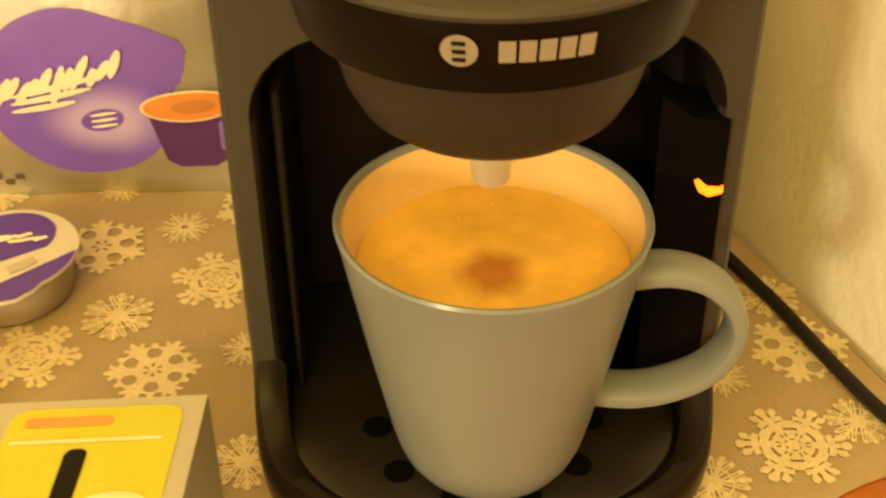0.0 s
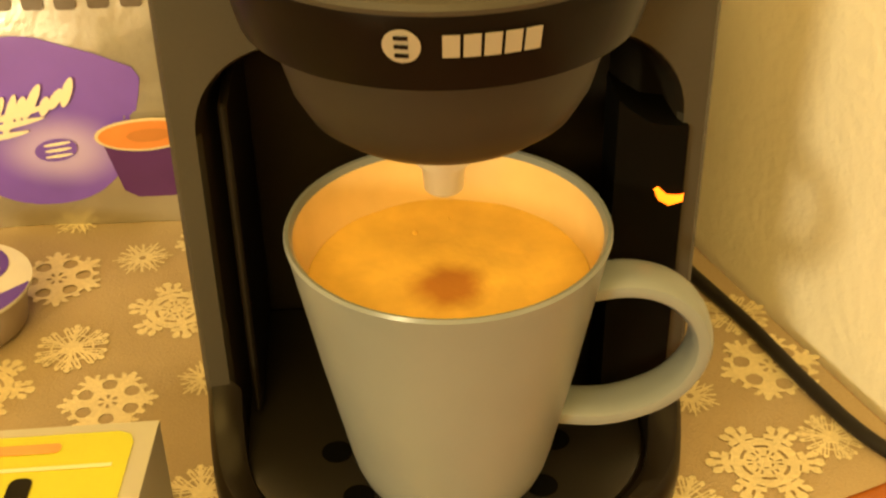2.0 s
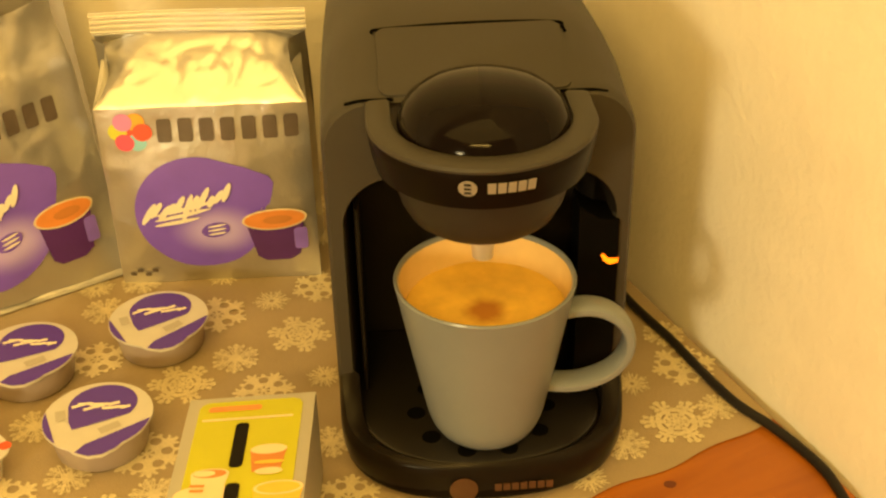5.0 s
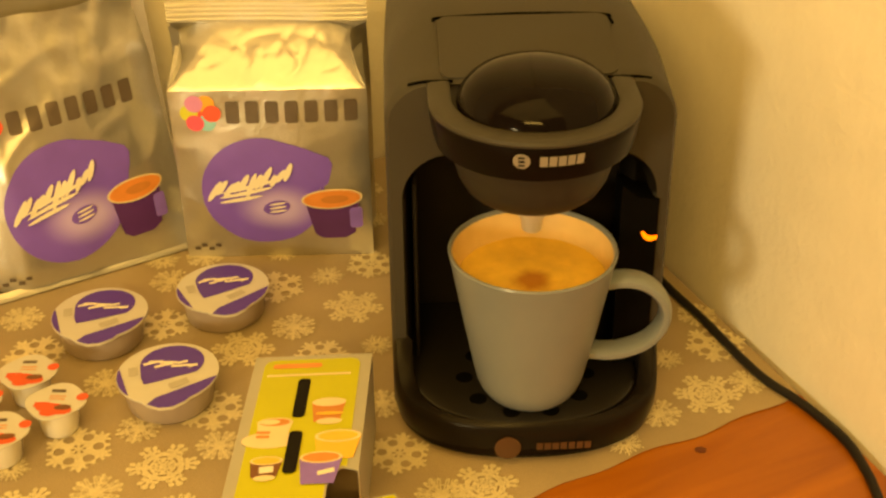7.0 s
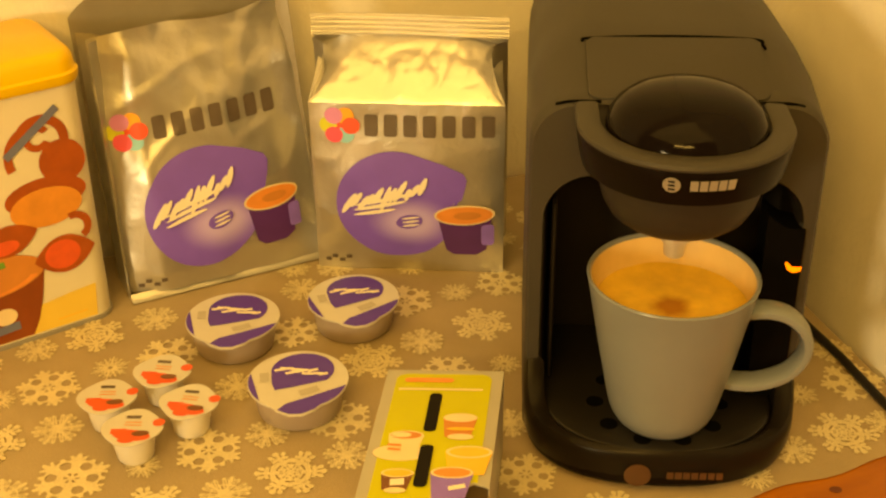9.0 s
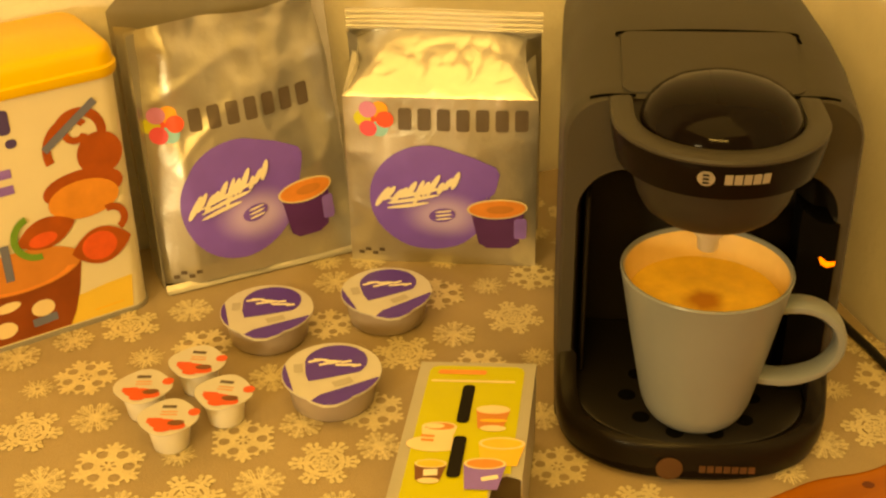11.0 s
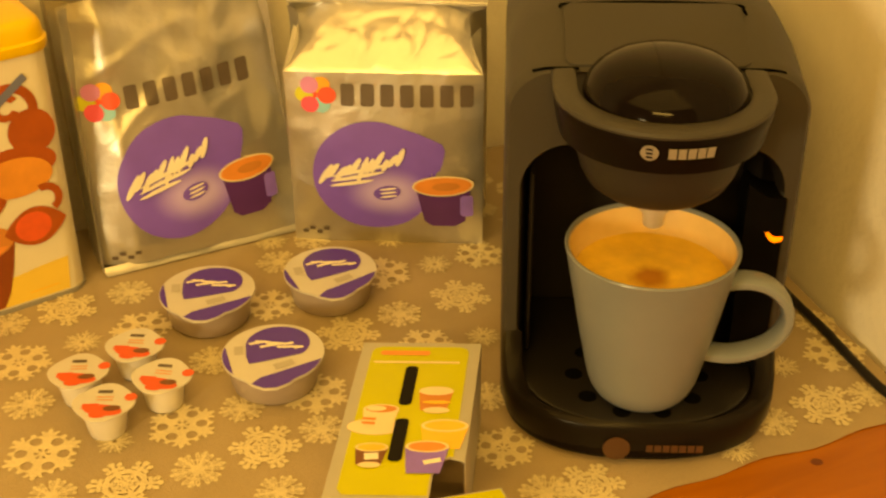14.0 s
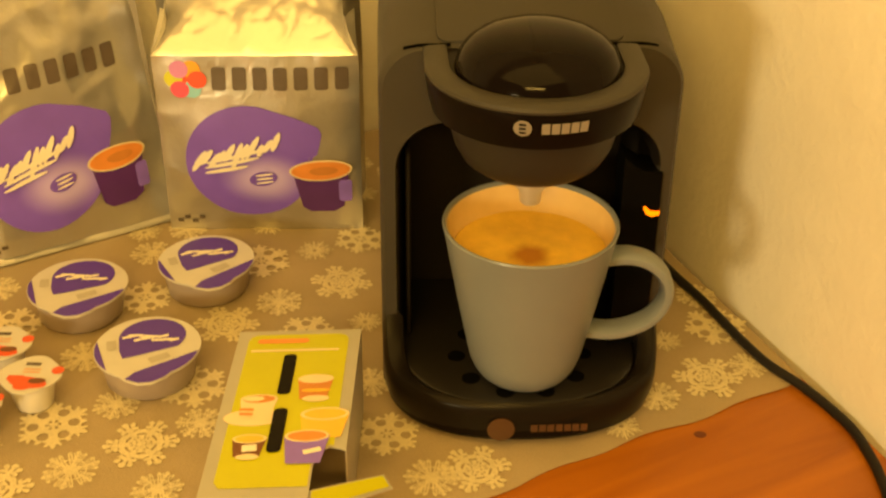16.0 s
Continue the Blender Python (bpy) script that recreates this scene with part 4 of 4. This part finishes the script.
def make_pod():
    pod = thing("coffee_capsule", Matrix(), "large purple and silver milk drink capsule lying lid up", "capsule", "large capsules")
    r = 0.0305
    part("cup", lathe([(0.0, 0.0), (0.0235, 0.0), (0.0255, 0.002), (0.0275, 0.016), (0.0280, 0.0195), (0.0, 0.0195)], 48), PODBODY, pod, "translucent pale plastic cup")
    part("lid", plate(pod_outline(r), 0.0196, 0.0208), LIDFOIL, pod, "silver white foil lid")
    z = 0.0211

    def flat(k):
        return lambda x, y, zz: (x, y, z + 0.0002 * k)
    tear = [(0.0025 + 0.0192 * math.cos(a), 0.0095 + 0.0178 * math.sin(a)) for a in (radians(-40 + 222 * i / 30) for i in range(31))]
    part("printed_disc", plate(tear + [(-0.0158, -0.003), (-0.0135, -0.0105), (-0.005, -0.0085)], 0, 0, flat(0)), LIDPURPLE, pod, "purple teardrop print")
    for k in range(9):
        part("scribble_stroke", plate(bar(-0.0105 + 0.0032 * k, 0.0105 - 0.0007 * k + 0.0022 * math.sin(2.3 * k), 0.0088 - 0.0004 * k, 0.0024, 0.25 - 0.35 * (k % 2)), 0, 0, flat(1 + 0.15 * k)), WHITEP, pod)
    low = [(r * 0.985 * math.cos(a), r * 0.985 * math.sin(a)) for a in (radians(-62 + 47 * i / 12) for i in range(13))]
    part("purple_edge", plate([(-0.36 * r, -1.0 * r), (-0.12 * r, -1.14 * r), (0.12 * r, -1.14 * r), (0.36 * r, -1.0 * r), *low, (0.010, -0.0170), (-0.006, -0.0245)], 0, 0, flat(0)), LIDPURPLE, pod)
    part("purple_edge", plate([(r * 0.985 * math.cos(a), r * 0.985 * math.sin(a)) for a in (radians(165 + 58 * i / 12) for i in range(13))], 0, 0, flat(0)), LIDPURPLE, pod)
    part("code_patch", plate(bar(0.007, -0.0125, 0.012, 0.0055, 0.42), 0, 0, flat(1)), BARCODE, pod)
    part("code_patch", plate(bar(-0.0205, 0.003, 0.0055, 0.009, 0.1), 0, 0, flat(1)), BARCODE, pod)
    return pod


pod = make_pod()
PODS = [(-0.2655, 0.052, 4), (-0.1895, 0.079, 14), (-0.2125, -0.0155, 6)]
pod.matrix_world = pose(PODS[0][0], PODS[0][1], 0.0006, 0, 0, PODS[0][2])
for x, y, a in PODS[1:]:
    copy_thing(pod, pose(x, y, 0.0006, 0, 0, a))

# ---- creamer cups ----


def make_creamer():
    c = thing("creamer", Matrix(), "small white coffee creamer cup with red printed foil lid", "creamer", "creamer cups")
    part("cup", lathe([(0.0, 0.0), (0.0095, 0.0), (0.0105, 0.001), (0.0130, 0.017), (0.0134, 0.0195), (0.0, 0.0195)], 32), CREAMCUP, c, "white plastic cup")
    part("lid", plate([(0.0170 * (1 + 0.05 * math.cos(4 * a)) * math.cos(a), 0.0170 * (1 + 0.05 * math.cos(4 * a)) * math.sin(a)) for a in (2 * math.pi * i / 40 for i in range(40))], 0.0195, 0.0203), LIDFOIL, c, "white foil lid")

    def flat(k):
        return lambda x, y, zz: (x, y, 0.0205 + 0.0002 * k)
    part("red_print", join(plate(oval(0.001, -0.0075, 0.0112, 0.0050, 18, -0.15), 0, 0, flat(0)), plate(bar(-0.0070, -0.0040, 0.0090, 0.0046, 0.05), 0, 0, flat(0.3)), plate(oval(-0.001, -0.0118, 0.0050, 0.0030, 14), 0, 0, flat(0.4)), plate(oval(0.0145, 0.0045, 0.0036, 0.0036, 12), 0, 0, flat(0.5))), REDP, c)
    part("brown_print", plate(oval(0.006, -0.006, 0.0050, 0.0026, 14, 0.1), 0, 0, flat(1)), BROWNP, c)
    part("dark_bar", plate(bar(-0.001, 0.0095, 0.0085, 0.0028), 0, 0, flat(0)), DARKP, c)
    part("red_lines", join(plate(bar(0, 0.0045, 0.0095, 0.0009), 0, 0, flat(0)), plate(bar(0, 0.0018, 0.0095, 0.0009), 0, 0, flat(0))), ORANGEP, c)
    return c


cr = make_creamer()
CREAMERS = [(-0.3240, -0.0365, 4), (-0.2975, -0.009, -3), (-0.2740, -0.0395, -6), (-0.3010, -0.0655, 2)]
cr.matrix_world = pose(CREAMERS[0][0], CREAMERS[0][1], 0.0006, 0, 0, CREAMERS[0][2])
for x, y, a in CREAMERS[1:]:
    copy_thing(cr, pose(x, y, 0.0006, 0, 0, a))

# ---- flat carton with slots ----
BXW, BXL, BXH = 0.0650, 0.134, 0.055
carton = thing("carton", pose(-0.1535, -0.0520, 0.0006, 0, 0, -3.6), "opened silver grey and yellow cardboard box with dark slots", "carton")
CUT = [(BXW, -0.1015), (0.0631, -0.0998), (0.0571, -0.0980), (0.0527, -0.1010), (0.0503, -0.1110), (0.0503, -BXL)]
CUTX, CUTY = 0.0503, -0.0978
top_out = [(0, 0), (BXW, 0), *CUT, (0, -BXL)]
part("top", plate(top_out, BXH - 0.0008, BXH), BOXGREY, carton, "silver grey top face")
part("side", box(0, 0.0008, -BXL, 0, 0, BXH - 0.0009), BOXGREY, carton)
part("side", box(BXW - 0.0008, BXW, CUTY, 0, 0, BXH - 0.0009), BOXGREY, carton)
part("side", box(BXW - 0.0008, BXW, -BXL, CUTY, 0, 0.030), BOXGREY, carton)
part("end", box(0.0009, BXW - 0.0009, -0.0008, 0, 0, BXH - 0.0009), BOXGREY, carton)
front = part("end", box(0.0009, CUTX, -BXL, -BXL + 0.0008, 0, BXH - 0.0009), BOXGREY, carton)
part("bottom", box(0.0009, BXW - 0.0009, -BXL + 0.0009, -0.0009, 0, 0.0008), BOXIN, carton)
part("divider", box(0.0009, BXW - 0.0009, CUTY + 0.012, CUTY + 0.0128, 0.0009, BXH - 0.001), BOXIN, carton, "dark inside of the carton")


def on_box(k):
    return lambda x, y, z: (x, y, BXH + 0.0003 * (1 + k))


part("yellow_panel", plate([(0.006, -0.009), (0.0075, -0.0055), (0.011, -0.004), (BXW - 0.011, -0.004), (BXW - 0.0075, -0.0055), (BXW - 0.006, -0.009), (BXW - 0.006, -0.0978), (0.0571, -0.0970), (0.0518, -0.1003), (0.0493, -0.1110), (0.0493, -BXL + 0.008), (0.009, -BXL + 0.008), (0.006, -BXL + 0.012)], 0, 0, on_box(0)), YELLOW, carton, "bright yellow-green printed panel")
part("slot", plate(rounded(0.0265, 0.0333, -0.0568, -0.0225, 0.0026), 0, 0, on_box(1)), SLOT, carton, "dark slot")
part("slot", plate(rounded(0.0270, 0.0340, -0.1020, -0.0685, 0.0026), 0, 0, on_box(2.4)), SLOT, carton, "dark slot")
part("lettering", plate(rounded(0.0110, 0.0380, -0.0124, -0.0082, 0.0016, 3), 0, 0, on_box(1)), ORANGEP, carton, "orange lettering bar")
part("fine_print", plate(bar(0.0316, -0.0189, 0.046, 0.0016), 0, 0, on_box(1)), CREAMP, carton)


def printed_cup(cx, cy, rx, h, wall, drink, k):
    c = part("printed_cup", plate([(cx - rx, cy), (cx + rx, cy), (cx + rx * 0.75, cy - h), (cx - rx * 0.75, cy - h)], 0, 0, on_box(k)), wall, carton)
    part("cup_rim", plate(oval(cx, cy, rx, rx * 0.42, 22), 0, 0, on_box(k + 0.3)), CREAMP, c)
    part("cup_drink", plate(oval(cx, cy, rx * 0.86, rx * 0.33, 22), 0, 0, on_box(k + 0.6)), drink, c)


printed_cup(0.0451, -0.0446, 0.0090, 0.0165, COCOAP, CREAMP, 1)
part("cup_band", plate(oval(0.0462, -0.0545, 0.0075, 0.0014, 18), 0, 0, on_box(2)), AMBERP, carton)
part("cup_foot", plate(oval(0.0466, -0.0612, 0.0068, 0.0026, 18), 0, 0, on_box(2)), CREAMP, carton)
part("saucer", plate(oval(0.0175, -0.0748, 0.0145, 0.0066, 24), 0, 0, on_box(1)), CREAMP, carton)
printed_cup(0.0185, -0.0606, 0.0092, 0.0150, CREAMP, COCOAP, 1.5)
part("cup_froth", plate(oval(0.0160, -0.0604, 0.0052, 0.0022, 16), 0, 0, on_box(2.3)), CREAMP, carton)
part("cup_band", plate(bar(0.0135, -0.0690, 0.0070, 0.0018, -0.08), 0, 0, on_box(2.6)), ORANGEP, carton)
part("cup_band", plate(bar(0.0137, -0.0725, 0.0066, 0.0018, -0.08), 0, 0, on_box(2.6)), ORANGEP, carton)
printed_cup(0.0525, -0.0735, 0.0120, 0.0180, AMBERP, AMBERP, 1)
part("cup_handle", plate(rounded(0.0530, 0.0590, -0.0910, -0.0800, 0.0022), 0, 0, on_box(0.8)), AMBERP, carton)
printed_cup(0.0182, -0.0914, 0.0082, 0.0130, BROWNP, AMBERP, 1.5)
part("cup_band", plate(bar(0.0190, -0.0985, 0.0070, 0.0050, 0.12), 0, 0, on_box(2.6)), WHITEP, carton)
part("cup_foot", plate(oval(0.0188, -0.1048, 0.0055, 0.0022, 16), 0, 0, on_box(2.4)), CREAMP, carton)
printed_cup(0.0455, -0.0907, 0.0108, 0.0200, LILAC, ORANGEP, 2.6)
part("cup_band", plate(bar(0.0490, -0.1020, 0.0085, 0.0032, 0.3), 0, 0, on_box(3.6)), WHITEP, carton)


def on_end(x, y, z):
    return (x, -BXL - 0.0003, y)


part("black_dot", plate(oval(0.0075, 0.046, 0.0042, 0.0042, 18), 0, 0, on_end), SLOT, front)
part("white_label", plate(bar(0.0235, 0.040, 0.0115, 0.017), 0, 0, on_end), WHITEP, front)
part("dark_print", plate(bar(0.0355, 0.0445, 0.0060, 0.0045), 0, 0, on_end), DARKP, front)


def on_flap(x, y, z):
    return (x, y, 0.0530 - 0.22 * (x - 0.049) + z)


flap = part("flap", plate([(0.0490, -0.1275), (0.0832, -0.1090), (0.0880, -0.1177), (0.0633, -0.1343), (0.0490, -0.1335)], 0, 0.0008, on_flap), BOXGREY, carton, "folded out flap with a grey edge")
part("flap_print", plate([(0.0515, -0.1272), (0.0828, -0.1104), (0.0864, -0.1172), (0.0625, -0.1325), (0.0515, -0.1320)], 0.0011, 0.0011, on_flap), YELLOW, flap)

# the pressed carton stands a little out of square
for ob in carton.children_recursive:
    for v in ob.data.vertices:
        v.co.y += 0.075 * v.co.x

# ---- power cable ----
cable = mesh_ob("power_cable", tube([(0.070, 0.150, 0.010), (0.098, 0.125, 0.0042), (0.1130, 0.0850, 0.0032), (0.1265, 0.0500, 0.0032), (0.1320, 0.0330, 0.0032), (0.1410, 0.0050, 0.0032), (0.1505, -0.0190, 0.0032), (0.1640, -0.0390, 0.0026), (0.1740, -0.0570, 0.0018), (0.1825, -0.0800, 0.0018), (0.1850, -0.1040, 0.0018), (0.1845, -0.1250, 0.0018), (0.180, -0.17, 0.0018), (0.168, -0.24, 0.0018)], 0.0028), CABLE)
tagged(cable, "black rubber power cable running from the coffee machine along the wall", "cable")
